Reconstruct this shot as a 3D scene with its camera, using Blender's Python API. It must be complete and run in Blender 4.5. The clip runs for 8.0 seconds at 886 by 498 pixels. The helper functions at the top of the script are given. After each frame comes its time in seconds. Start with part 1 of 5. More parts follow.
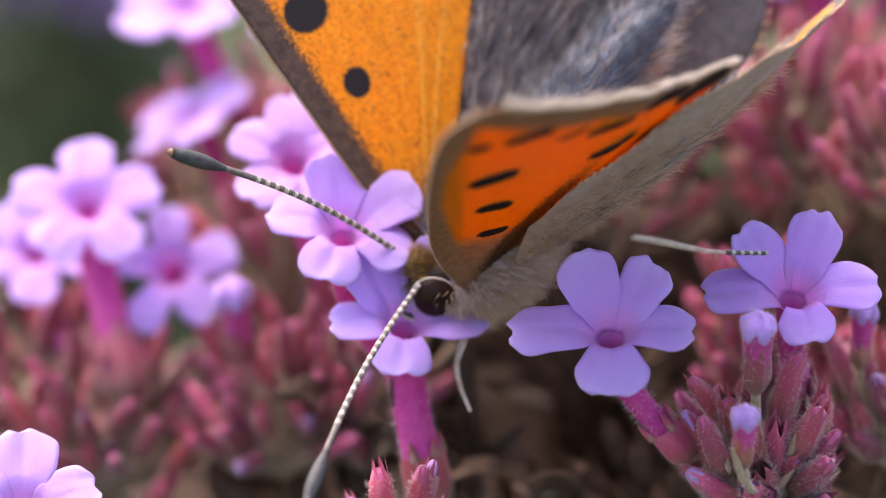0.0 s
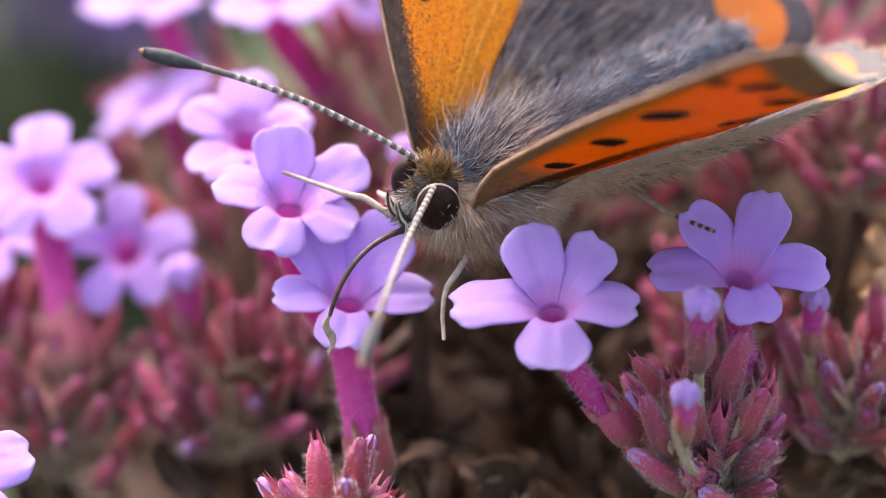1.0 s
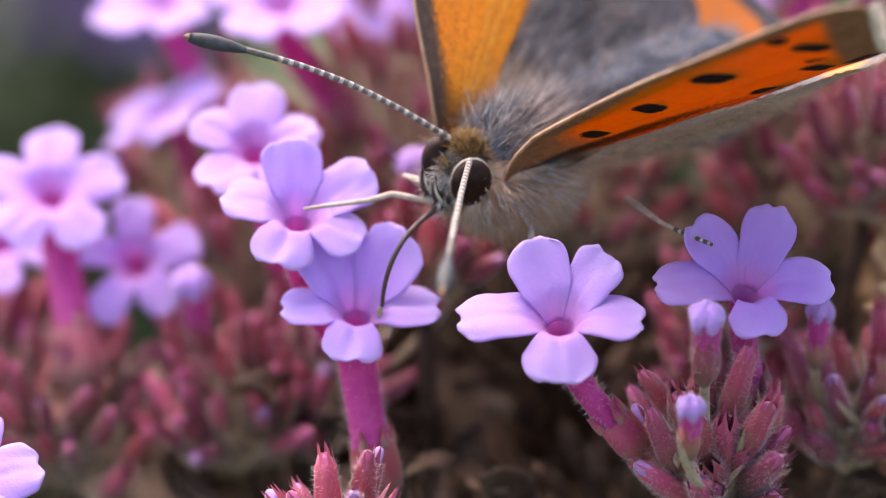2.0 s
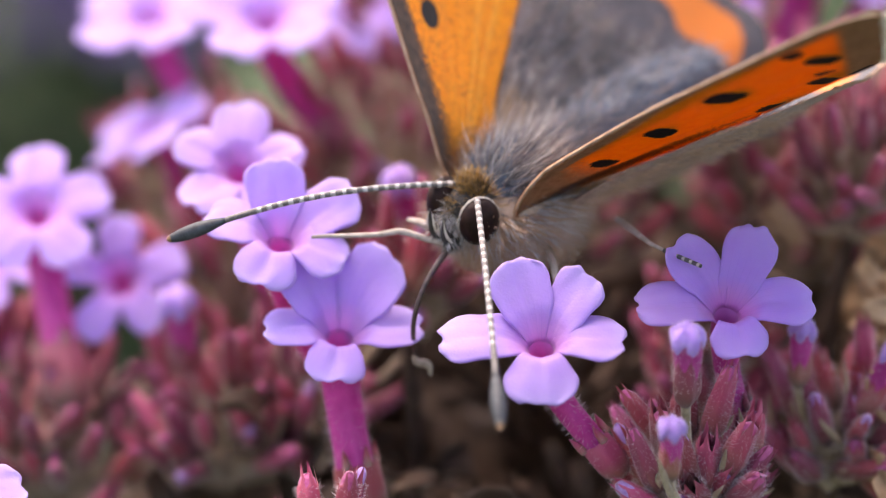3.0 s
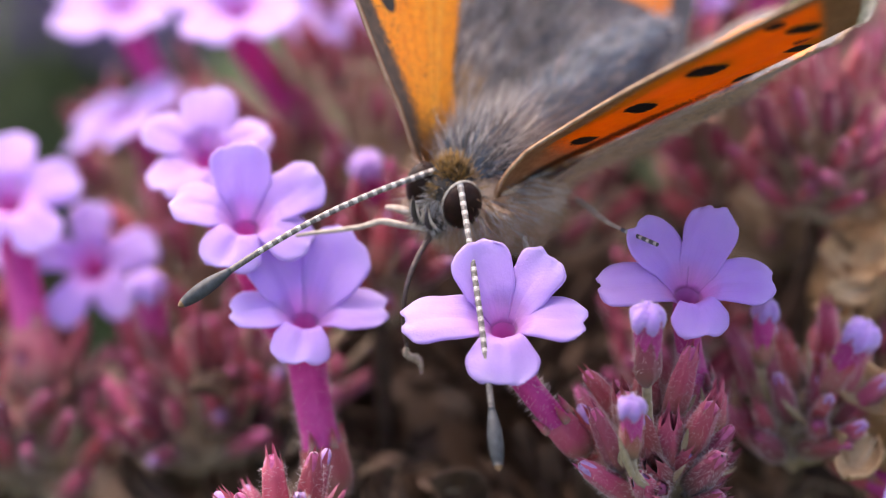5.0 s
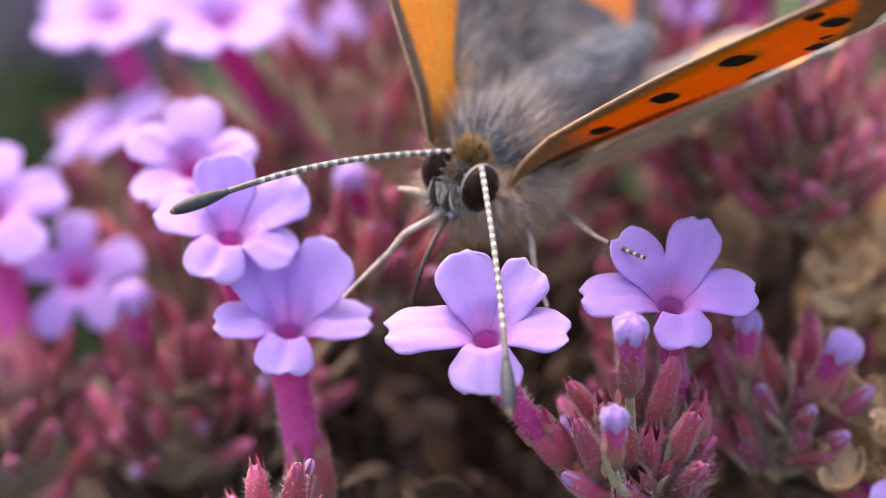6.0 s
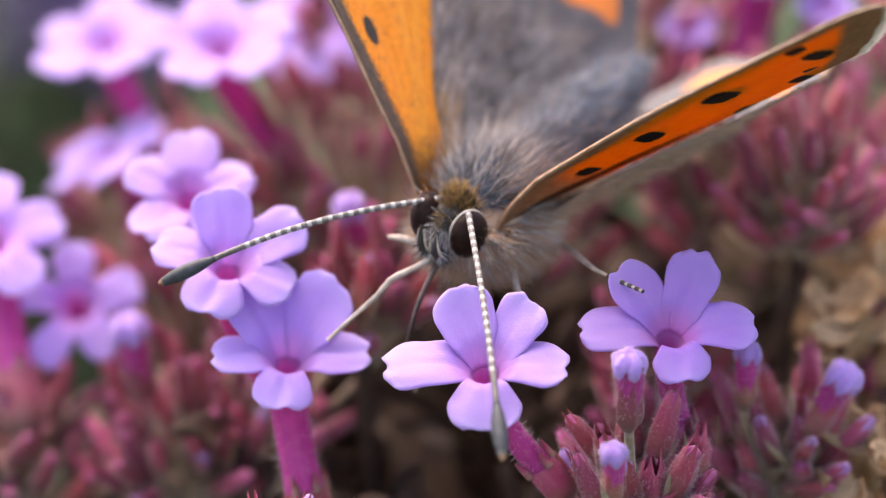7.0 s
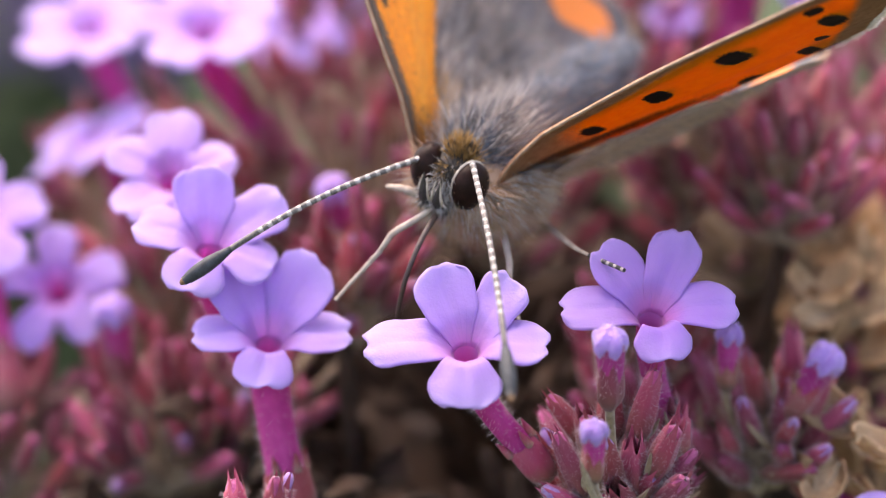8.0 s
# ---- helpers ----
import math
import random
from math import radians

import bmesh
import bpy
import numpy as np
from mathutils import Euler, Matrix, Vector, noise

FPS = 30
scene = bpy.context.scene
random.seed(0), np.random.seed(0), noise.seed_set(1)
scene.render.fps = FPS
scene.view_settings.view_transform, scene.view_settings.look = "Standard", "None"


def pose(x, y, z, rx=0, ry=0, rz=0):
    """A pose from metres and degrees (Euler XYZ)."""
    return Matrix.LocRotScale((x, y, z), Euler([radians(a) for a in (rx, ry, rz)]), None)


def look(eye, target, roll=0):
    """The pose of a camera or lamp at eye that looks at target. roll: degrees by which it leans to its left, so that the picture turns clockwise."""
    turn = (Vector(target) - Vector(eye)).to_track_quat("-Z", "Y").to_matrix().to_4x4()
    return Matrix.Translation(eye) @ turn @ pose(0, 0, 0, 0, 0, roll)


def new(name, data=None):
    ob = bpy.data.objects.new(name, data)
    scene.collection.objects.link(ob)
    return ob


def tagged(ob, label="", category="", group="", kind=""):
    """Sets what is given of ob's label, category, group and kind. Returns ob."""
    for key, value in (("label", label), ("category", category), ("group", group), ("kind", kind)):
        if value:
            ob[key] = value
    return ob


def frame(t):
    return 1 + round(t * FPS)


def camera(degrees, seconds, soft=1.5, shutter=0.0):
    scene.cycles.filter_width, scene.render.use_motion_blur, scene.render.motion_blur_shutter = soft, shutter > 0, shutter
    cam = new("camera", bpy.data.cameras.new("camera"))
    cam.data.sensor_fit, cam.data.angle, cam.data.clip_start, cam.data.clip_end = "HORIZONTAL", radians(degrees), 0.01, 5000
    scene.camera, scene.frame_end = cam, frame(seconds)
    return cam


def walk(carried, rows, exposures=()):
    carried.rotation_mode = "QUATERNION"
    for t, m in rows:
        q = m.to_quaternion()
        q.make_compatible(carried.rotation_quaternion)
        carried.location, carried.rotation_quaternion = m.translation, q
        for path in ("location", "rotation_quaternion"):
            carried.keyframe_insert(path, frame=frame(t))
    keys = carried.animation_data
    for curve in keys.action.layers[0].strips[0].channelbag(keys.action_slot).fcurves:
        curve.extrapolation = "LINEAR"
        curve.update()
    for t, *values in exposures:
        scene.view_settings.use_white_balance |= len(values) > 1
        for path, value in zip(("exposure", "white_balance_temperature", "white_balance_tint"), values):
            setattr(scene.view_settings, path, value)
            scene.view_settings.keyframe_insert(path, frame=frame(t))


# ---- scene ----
MM = 0.001


def pose_mm(x, y, z, rx=0, ry=0, rz=0):
    """A pose from millimetres and degrees."""
    return pose(x * MM, y * MM, z * MM, rx, ry, rz)


# ---------------------------------------------------------------- camera
cam = camera(24.0, 8.0, soft=1.0)
cam.data.dof.use_dof = True
cam.data.dof.focus_distance = 0.0768
cam.data.dof.aperture_fstop = 29.0
CAM_ROWS = [
    (0, pose_mm(-4.56, -68.17, 32.87, 63.33, 0.71, -0.39)),
    (0.5, pose_mm(-2.67, -68.56, 30.14, 64.13, 0.05, 0.72)),
    (1, pose_mm(-2.25, -68.55, 30.10, 64.54, -0.44, 0.38)),
    (1.2, pose_mm(-2.24, -68.15, 30.58, 64.42, -0.47, 0.52)),
    (2.5, pose_mm(-2.15, -69.14, 30.74, 64.72, -0.34, 0.60)),
    (3, pose_mm(-1.57, -68.65, 31.36, 64.68, -0.25, 0.52)),
    (3.5, pose_mm(-1.08, -68.11, 31.41, 64.92, -0.23, 0.18)),
    (4, pose_mm(-2.17, -68.90, 31.42, 64.65, -0.19, 0.31)),
    (4.5, pose_mm(-0.84, -69.58, 30.90, 64.57, -0.35, 0.24)),
    (4.7, pose_mm(-0.60, -69.42, 31.18, 64.52, -0.12, 0.38)),
    (5.8, pose_mm(0.11, -69.33, 31.18, 64.79, -0.01, -0.02)),
    (6, pose_mm(-0.11, -69.52, 31.22, 64.86, -0.26, 0.09)),
    (6.5, pose_mm(-0.41, -69.21, 31.78, 64.67, 0.03, -0.05)),
    (7, pose_mm(0.00, -68.88, 32.12, 65.00, 0.00, 0.00)),
    (7.5, pose_mm(0.03, -68.79, 32.06, 65.15, 0.01, -0.18)),
    (8, pose_mm(0.40, -69.21, 31.09, 65.20, -0.29, -0.11)),
]
walk(cam, CAM_ROWS, [(0, 2.02, 7650, 24), (1.2, 1.96, 7650, 24), (2.5, 1.86, 7550, 22), (8, 1.86, 7550, 21)])

# ---------------------------------------------------------------- light
SUN_ELEVATION, SUN_AZIMUTH = 60.0, 330.0      # degrees; azimuth clockwise from +y
world = bpy.data.worlds.new("sky")
scene.world = world
world.use_nodes = True
wn = world.node_tree
sky = wn.nodes.new("ShaderNodeTexSky")
sky.sky_type = "NISHITA"
sky.sun_disc = False
sky.sun_elevation = radians(SUN_ELEVATION)
sky.sun_rotation = radians(SUN_AZIMUTH)
sky.dust_density = 3.0
wn.links.new(sky.outputs["Color"], wn.nodes["Background"].inputs["Color"])
wn.nodes["Background"].inputs["Strength"].default_value = 0.15
sun = new("sun", bpy.data.lights.new("sun", "SUN"))
sun.data.energy = 1.5
sun.data.angle = radians(70)
sun.data.color = (1.0, 0.975, 0.94)
az, el = radians(SUN_AZIMUTH), radians(SUN_ELEVATION)
sun.matrix_world = look((math.sin(az) * math.cos(el), math.cos(az) * math.cos(el), math.sin(el)), (0, 0, 0))


# ---------------------------------------------------------------- materials
def material(name, build):
    m = bpy.data.materials.new(name)
    m.use_nodes = True
    nt = m.node_tree
    bsdf = nt.nodes["Principled BSDF"]
    build(nt, bsdf)
    return m


def node(nt, kind, **inputs):
    n = nt.nodes.new(kind)
    for key, value in inputs.items():
        n.inputs[key.replace("_", " ")].default_value = value
    return n


def link(nt, a, b):
    nt.links.new(a, b)


def attr(nt, name):
    n = nt.nodes.new("ShaderNodeAttribute")
    n.attribute_name = name
    return n.outputs["Fac"]


def ramp(nt, fac, *stops, mode="LINEAR"):
    n = nt.nodes.new("ShaderNodeValToRGB")
    n.color_ramp.interpolation = mode
    els = n.color_ramp.elements
    while len(els) < len(stops):
        els.new(0.5)
    for e, (p, c) in zip(els, stops):
        e.position = p
        e.color = (*c, 1) if len(c) == 3 else c
    link(nt, fac, n.inputs["Fac"])
    return n.outputs["Color"]


def noise_fac(nt, scale, detail=4.0, rough=0.6, stretch=None):
    co = nt.nodes.new("ShaderNodeTexCoord").outputs["Object"]
    if stretch:
        mp = nt.nodes.new("ShaderNodeMapping")
        mp.inputs["Scale"].default_value = stretch
        link(nt, co, mp.inputs["Vector"])
        co = mp.outputs["Vector"]
    n = node(nt, "ShaderNodeTexNoise", Scale=scale, Detail=detail, Roughness=rough)
    link(nt, co, n.inputs["Vector"])
    return n.outputs["Fac"]


def maths(nt, op, a, b=None, c=None):
    n = nt.nodes.new("ShaderNodeMath")
    n.operation = op
    for i, v in enumerate((a, b, c)):
        if v is None:
            continue
        if isinstance(v, (int, float)):
            n.inputs[i].default_value = v
        else:
            link(nt, v, n.inputs[i])
    return n.outputs[0]


def mix(nt, fac, a, b, mode="MIX"):
    n = nt.nodes.new("ShaderNodeMix")
    n.data_type = "RGBA"
    n.blend_type = mode
    for idx, v in ((0, fac), (6, a), (7, b)):
        s = n.inputs[idx]
        if isinstance(v, (int, float)):
            s.default_value = v
        elif isinstance(v, tuple):
            s.default_value = (*v, 1)
        else:
            link(nt, v, s)
    return n.outputs[2]


def bump(nt, bsdf, fac, strength=0.3, dist=0.00005):
    b = node(nt, "ShaderNodeBump", Strength=strength, Distance=dist)
    link(nt, fac, b.inputs["Height"])
    link(nt, b.outputs["Normal"], bsdf.inputs["Normal"])


def leafy(nt, bsdf, color, amount=0.4, tint=(1.0, 1.0, 1.0)):
    """Lets light through a thin leaf or petal."""
    tr = nt.nodes.new("ShaderNodeBsdfTranslucent")
    link(nt, mix(nt, 1.0, color, tint, "MULTIPLY"), tr.inputs["Color"])
    ms = nt.nodes.new("ShaderNodeMixShader")
    ms.inputs[0].default_value = amount
    link(nt, bsdf.outputs[0], ms.inputs[1])
    link(nt, tr.outputs[0], ms.inputs[2])
    link(nt, ms.outputs[0], nt.nodes["Material Output"].inputs["Surface"])


def simple(name, c1, c2, scale, rough=0.6, bumpy=0.3, dist=0.00005, translucent=0.0, random_tint=0.0, stretch=None, sheen=0.0):
    """Two colours mixed by a noise at two scales, with relief."""
    def build(nt, b):
        f = noise_fac(nt, scale, stretch=stretch)
        g = noise_fac(nt, scale * 6, 3.0, stretch=stretch)
        s = maths(nt, "ADD", maths(nt, "MULTIPLY", f, 0.65), maths(nt, "MULTIPLY", g, 0.35))
        col = ramp(nt, s, (0.36, c1), (0.64, c2))
        if random_tint:
            oi = nt.nodes.new("ShaderNodeObjectInfo").outputs["Random"]
            hsv = node(nt, "ShaderNodeHueSaturation")
            link(nt, maths(nt, "MULTIPLY_ADD", oi, random_tint, 1 - random_tint * 0.5), hsv.inputs["Value"])
            link(nt, col, hsv.inputs["Color"])
            col = hsv.outputs["Color"]
        link(nt, col, b.inputs["Base Color"])
        b.inputs["Roughness"].default_value = rough
        b.inputs["Sheen Weight"].default_value = sheen
        bump(nt, b, g, bumpy, dist)
        if translucent:
            leafy(nt, b, col, translucent)
    return material(name, build)


def petal_build(nt, b):
    along, across = attr(nt, "along"), attr(nt, "across")
    oi = nt.nodes.new("ShaderNodeObjectInfo").outputs["Random"]
    n1 = noise_fac(nt, 700, 4)
    n2 = noise_fac(nt, 9000, 2, stretch=(1, 1, 1))
    a = maths(nt, "ADD", along, maths(nt, "MULTIPLY_ADD", n1, 0.16, -0.08))
    base = ramp(nt, a, (0.0, (0.71, 0.28, 0.68)), (0.10, (0.66, 0.32, 0.73)), (0.30, (0.565, 0.35, 0.80)), (0.8, (0.56, 0.385, 0.81)), (1.0, (0.60, 0.455, 0.84)))
    # second, deeper violet ramp puts the wing's shade into the petal colour
    base = mix(nt, maths(nt, "MULTIPLY", attr(nt, "wing_shade"), 1.0), base, ramp(nt, a, (0.0, (0.74, 0.18, 0.57)), (0.28, (0.44, 0.21, 0.69)), (1.0, (0.50, 0.29, 0.74))))
    vein = maths(nt, "ABSOLUTE", maths(nt, "SINE", maths(nt, "MULTIPLY", across, 11.0)))
    vein = maths(nt, "MULTIPLY", maths(nt, "LESS_THAN", vein, 0.12), maths(nt, "SUBTRACT", 0.75, along))
    col = mix(nt, maths(nt, "MULTIPLY", vein, 0.35), base, (0.30, 0.13, 0.55))
    hsv = node(nt, "ShaderNodeHueSaturation")
    link(nt, maths(nt, "MULTIPLY_ADD", oi, 0.14, 0.93), hsv.inputs["Value"])
    link(nt, maths(nt, "MULTIPLY_ADD", n1, 0.3, 0.86), hsv.inputs["Saturation"])
    link(nt, col, hsv.inputs["Color"])
    col = hsv.outputs["Color"]
    link(nt, col, b.inputs["Base Color"])
    b.inputs["Roughness"].default_value = 0.55
    b.inputs["Sheen Weight"].default_value = 0.25
    n3 = noise_fac(nt, 2600, 3)
    bump(nt, b, maths(nt, "ADD", maths(nt, "ADD", n1, maths(nt, "MULTIPLY", n3, 0.4)), maths(nt, "MULTIPLY", n2, 0.3)), 0.5, 0.00014)
    leafy(nt, b, col, 0.5)


def throat_build(nt, b):
    """Lilac at the mouth, deeper magenta down the tube."""
    n1 = noise_fac(nt, 1500, 3)
    a = maths(nt, "ADD", attr(nt, "along"), maths(nt, "MULTIPLY_ADD", n1, 0.2, -0.1))
    col = ramp(nt, a, (0.0, (0.69, 0.29, 0.70)), (0.35, (0.69, 0.23, 0.63)), (0.9, (0.62, 0.14, 0.50)))
    link(nt, col, b.inputs["Base Color"])
    b.inputs["Roughness"].default_value = 0.6
    bump(nt, b, n1, 0.3)
    leafy(nt, b, col, 0.4)


def calyx_build(nt, b):
    along = attr(nt, "along")
    oi = nt.nodes.new("ShaderNodeObjectInfo").outputs["Random"]
    n1 = noise_fac(nt, 900, 4)
    n2 = noise_fac(nt, 6000, 3, stretch=(1, 1, 0.25))
    a = maths(nt, "ADD", along, maths(nt, "MULTIPLY_ADD", n1, 0.5, -0.25))
    col = ramp(nt, a, (0.0, (0.10, 0.085, 0.04)), (0.28, (0.25, 0.085, 0.065)), (0.6, (0.34, 0.042, 0.080)), (1.0, (0.42, 0.072, 0.125)))
    hsv = node(nt, "ShaderNodeHueSaturation")
    link(nt, maths(nt, "MULTIPLY_ADD", maths(nt, "FRACT", maths(nt, "MULTIPLY", oi, 7.3)), 0.04, 0.485), hsv.inputs["Hue"])
    link(nt, maths(nt, "MULTIPLY_ADD", oi, 0.75, 0.5), hsv.inputs["Value"])
    link(nt, col, hsv.inputs["Color"])
    col = mix(nt, maths(nt, "MULTIPLY", n2, 0.35), hsv.outputs["Color"], (0.26, 0.03, 0.10))
    link(nt, col, b.inputs["Base Color"])
    b.inputs["Roughness"].default_value = 0.5
    b.inputs["Sheen Weight"].default_value = 0.15
    bump(nt, b, n2, 0.5, 0.00008)


def wing_upper_build(nt, b):
    """Orange scales with black spots, a dusky base and border."""
    spot, edge, dust, vein = attr(nt, "upper_spot"), attr(nt, "edge"), attr(nt, "dust"), attr(nt, "vein")
    fine = noise_fac(nt, 9000, 2, 0.7)
    grain = noise_fac(nt, 2600, 4, 0.7)
    col = ramp(nt, grain, (0.3, (0.66, 0.19, 0.002)), (0.7, (0.84, 0.30, 0.005)))
    col = mix(nt, maths(nt, "MULTIPLY", maths(nt, "MULTIPLY", vein, grain), 0.7), col, (0.88, 0.54, 0.10))
    d = maths(nt, "GREATER_THAN", maths(nt, "ADD", dust, maths(nt, "MULTIPLY_ADD", fine, 1.1, -0.55)), 0.5)
    col = mix(nt, maths(nt, "MULTIPLY", d, 0.8), col, (0.10, 0.05, 0.02))
    e = ramp(nt, maths(nt, "ADD", edge, maths(nt, "MULTIPLY_ADD", fine, 0.5, -0.25)), (0.42, (0, 0, 0)), (0.58, (1, 1, 1)))
    col = mix(nt, e, col, ramp(nt, grain, (0.3, (0.030, 0.022, 0.018)), (0.7, (0.10, 0.065, 0.045))))
    s = ramp(nt, maths(nt, "ADD", spot, maths(nt, "MULTIPLY_ADD", fine, 0.18, -0.09)), (0.46, (0, 0, 0)), (0.54, (1, 1, 1)))
    col = mix(nt, s, col, (0.012, 0.010, 0.010))
    link(nt, col, b.inputs["Base Color"])
    b.inputs["Roughness"].default_value = 0.55
    b.inputs["Specular IOR Level"].default_value = 0.25
    bump(nt, b, maths(nt, "ADD", fine, maths(nt, "MULTIPLY", vein, 2.0)), 0.5, 0.00004)
    leafy(nt, b, col, 0.12)


def wing_under_build(nt, b):
    """The paler underside: orange disc, spots, fawn margins."""
    spot, edge, dust, vein = attr(nt, "spot"), attr(nt, "under_edge"), attr(nt, "under_dust"), attr(nt, "vein")
    fine = noise_fac(nt, 9000, 2, 0.7)
    grain = noise_fac(nt, 2600, 4, 0.7)
    col = ramp(nt, grain, (0.3, (0.93, 0.19, 0.001)), (0.7, (1.0, 0.27, 0.003)))
    col = mix(nt, maths(nt, "MULTIPLY", vein, 0.25), col, (0.55, 0.14, 0.02))
    d = maths(nt, "GREATER_THAN", maths(nt, "ADD", dust, maths(nt, "MULTIPLY_ADD", fine, 2.0, -1.0)), 0.5)
    e = ramp(nt, maths(nt, "ADD", edge, maths(nt, "MULTIPLY_ADD", fine, 0.35, -0.175)), (0.32, (0, 0, 0)), (0.68, (1, 1, 1)))
    col = mix(nt, e, col, ramp(nt, grain, (0.3, (0.28, 0.13, 0.06)), (0.7, (0.46, 0.24, 0.135))))
    col = mix(nt, maths(nt, "MULTIPLY", d, 0.85), col, (0.06, 0.025, 0.012))
    s = ramp(nt, maths(nt, "ADD", spot, maths(nt, "MULTIPLY_ADD", fine, 0.34, -0.17)), (0.47, (0, 0, 0)), (0.53, (1, 1, 1)))
    col = mix(nt, s, col, (0.012, 0.010, 0.010))
    link(nt, col, b.inputs["Base Color"])
    b.inputs["Roughness"].default_value = 0.55
    b.inputs["Specular IOR Level"].default_value = 0.2
    bump(nt, b, fine, 0.4, 0.00004)
    leafy(nt, b, col, 0.5)


def hind_upper_build(nt, b):
    """Slate-brown scales with an orange band before the margin."""
    band, vein = attr(nt, "band"), attr(nt, "vein")
    fine = noise_fac(nt, 8000, 3, 0.7)
    grain = noise_fac(nt, 1800, 4, 0.7)
    col = ramp(nt, maths(nt, "ADD", maths(nt, "MULTIPLY", grain, 0.6), maths(nt, "MULTIPLY", fine, 0.4)), (0.35, (0.03, 0.028, 0.031)), (0.65, (0.095, 0.08, 0.08)))
    col = mix(nt, maths(nt, "MULTIPLY", vein, 0.3), col, (0.05, 0.04, 0.04))
    e = ramp(nt, maths(nt, "ADD", band, maths(nt, "MULTIPLY_ADD", fine, 0.3, -0.15)), (0.44, (0, 0, 0)), (0.56, (1, 1, 1)))
    col = mix(nt, e, col, (0.60, 0.16, 0.010))
    link(nt, col, b.inputs["Base Color"])
    b.inputs["Roughness"].default_value = 0.55
    bump(nt, b, fine, 0.5, 0.00005)


def antenna_build(nt, b):
    """Black segments, each with a white ring."""
    along = attr(nt, "along")
    f = maths(nt, "FRACT", maths(nt, "MULTIPLY", along, 23.0))
    g = noise_fac(nt, 9000, 2)
    ring = maths(nt, "MULTIPLY", maths(nt, "LESS_THAN", maths(nt, "ADD", f, maths(nt, "MULTIPLY_ADD", g, 0.9, -0.45)), 0.42), maths(nt, "LESS_THAN", along, 0.86))
    col = mix(nt, ring, ramp(nt, g, (0.3, (0.035, 0.03, 0.028)), (0.7, (0.17, 0.15, 0.135))), ramp(nt, g, (0.3, (0.22, 0.20, 0.18)), (0.7, (0.60, 0.56, 0.52))))
    link(nt, col, b.inputs["Base Color"])
    b.inputs["Roughness"].default_value = 0.45
    bump(nt, b, g, 0.4, 0.00003)


def tarsus_build(nt, b):
    along = attr(nt, "along")
    f = maths(nt, "FRACT", maths(nt, "MULTIPLY", along, 5.0))
    g = noise_fac(nt, 9000, 2)
    col = mix(nt, maths(nt, "LESS_THAN", f, 0.6), (0.34, 0.31, 0.29), (0.03, 0.028, 0.028))
    link(nt, col, b.inputs["Base Color"])
    b.inputs["Roughness"].default_value = 0.5
    bump(nt, b, g, 0.4, 0.00003)


PETAL = material("petal_violet", petal_build)
CALYX = material("calyx_wine", calyx_build)
TUBE = simple("corolla_tube_magenta", (0.46, 0.025, 0.23), (0.63, 0.075, 0.35), 900, 0.45, 0.4, 0.00006, 0.35, 0.25, (1, 1, 0.35), 0.1)
THROAT = material("throat_magenta", throat_build)
BUD_TIP = simple("bud_tip_lilac", (0.34, 0.14, 0.46), (0.56, 0.38, 0.72), 1200, 0.6, 0.6, 0.0001, 0.15, 0.3, None, 0.5)
BUD_PINK = simple("bud_tip_pink", (0.46, 0.05, 0.19), (0.62, 0.16, 0.34), 1200, 0.6, 0.5, 0.0001, 0.15, 0.4, None, 0.4)
BUD_VIOLET = simple("half_open_bud_violet", (0.40, 0.19, 0.66), (0.52, 0.32, 0.80), 1600, 0.6, 0.9, 0.00015, 0.2, 0.2, None, 0.4)
FUZZ = simple("plant_hair_white", (0.66, 0.56, 0.58), (0.88, 0.80, 0.80), 1500, 0.6, 0.0, translucent=0.4)
BRANCH = simple("branch_green_brown", (0.19, 0.14, 0.075), (0.46, 0.34, 0.23), 700, 0.7, 0.5, 0.0001, 0.0, 0.3, None, 0.2)
STEM = simple("stem_green", (0.05, 0.075, 0.025), (0.12, 0.14, 0.05), 300, 0.7, 0.4, 0.0002)
# dry brown, darkened to carry the shade deep inside the flower head
DRY = simple("dry_leaf_shaded_brown", (0.022, 0.013, 0.008), (0.12, 0.066, 0.038), 260, 0.75, 0.8, 0.0003, 0.15, 0.5)
DRY_PALE = simple("dry_leaf_tan", (0.40, 0.25, 0.13), (0.72, 0.52, 0.32), 260, 0.75, 0.8, 0.0003, 0.4, 0.4)
LEAF = simple("leaf_green", (0.03, 0.055, 0.02), (0.085, 0.13, 0.045), 200, 0.6, 0.5, 0.0003, 0.2, 0.4)
GROUND = simple("grass_and_soil", (0.022, 0.040, 0.016), (0.075, 0.115, 0.045), 9, 0.9, 0.6, 0.01)
FAR_PURPLE = simple("far_purple_bloom", (0.05, 0.025, 0.11), (0.14, 0.08, 0.25), 60, 0.8, 0.2)
WING_UP = material("forewing_upper_scales", wing_upper_build)
WING_DOWN = material("forewing_under_scales", wing_under_build)
HIND_UP = material("hindwing_upper_scales", hind_upper_build)
HIND_DOWN = simple("hindwing_under_fawn", (0.40, 0.25, 0.175), (0.58, 0.40, 0.30), 1500, 0.7, 0.4, 0.00005, 0.45, 0.0, None, 0.3)
COSTA = simple("wing_costa_brown", (0.28, 0.155, 0.09), (0.50, 0.34, 0.23), 2500, 0.6, 0.3)
FRINGE = simple("wing_fringe_cream", (0.52, 0.42, 0.34), (0.78, 0.70, 0.60), 2500, 0.7, 0.3)
ANTENNA = material("antenna_black_white_rings", antenna_build)
CLUB = simple("antenna_club_slate", (0.010, 0.011, 0.013), (0.04, 0.047, 0.055), 3000, 0.6, 0.4, 0.00003)
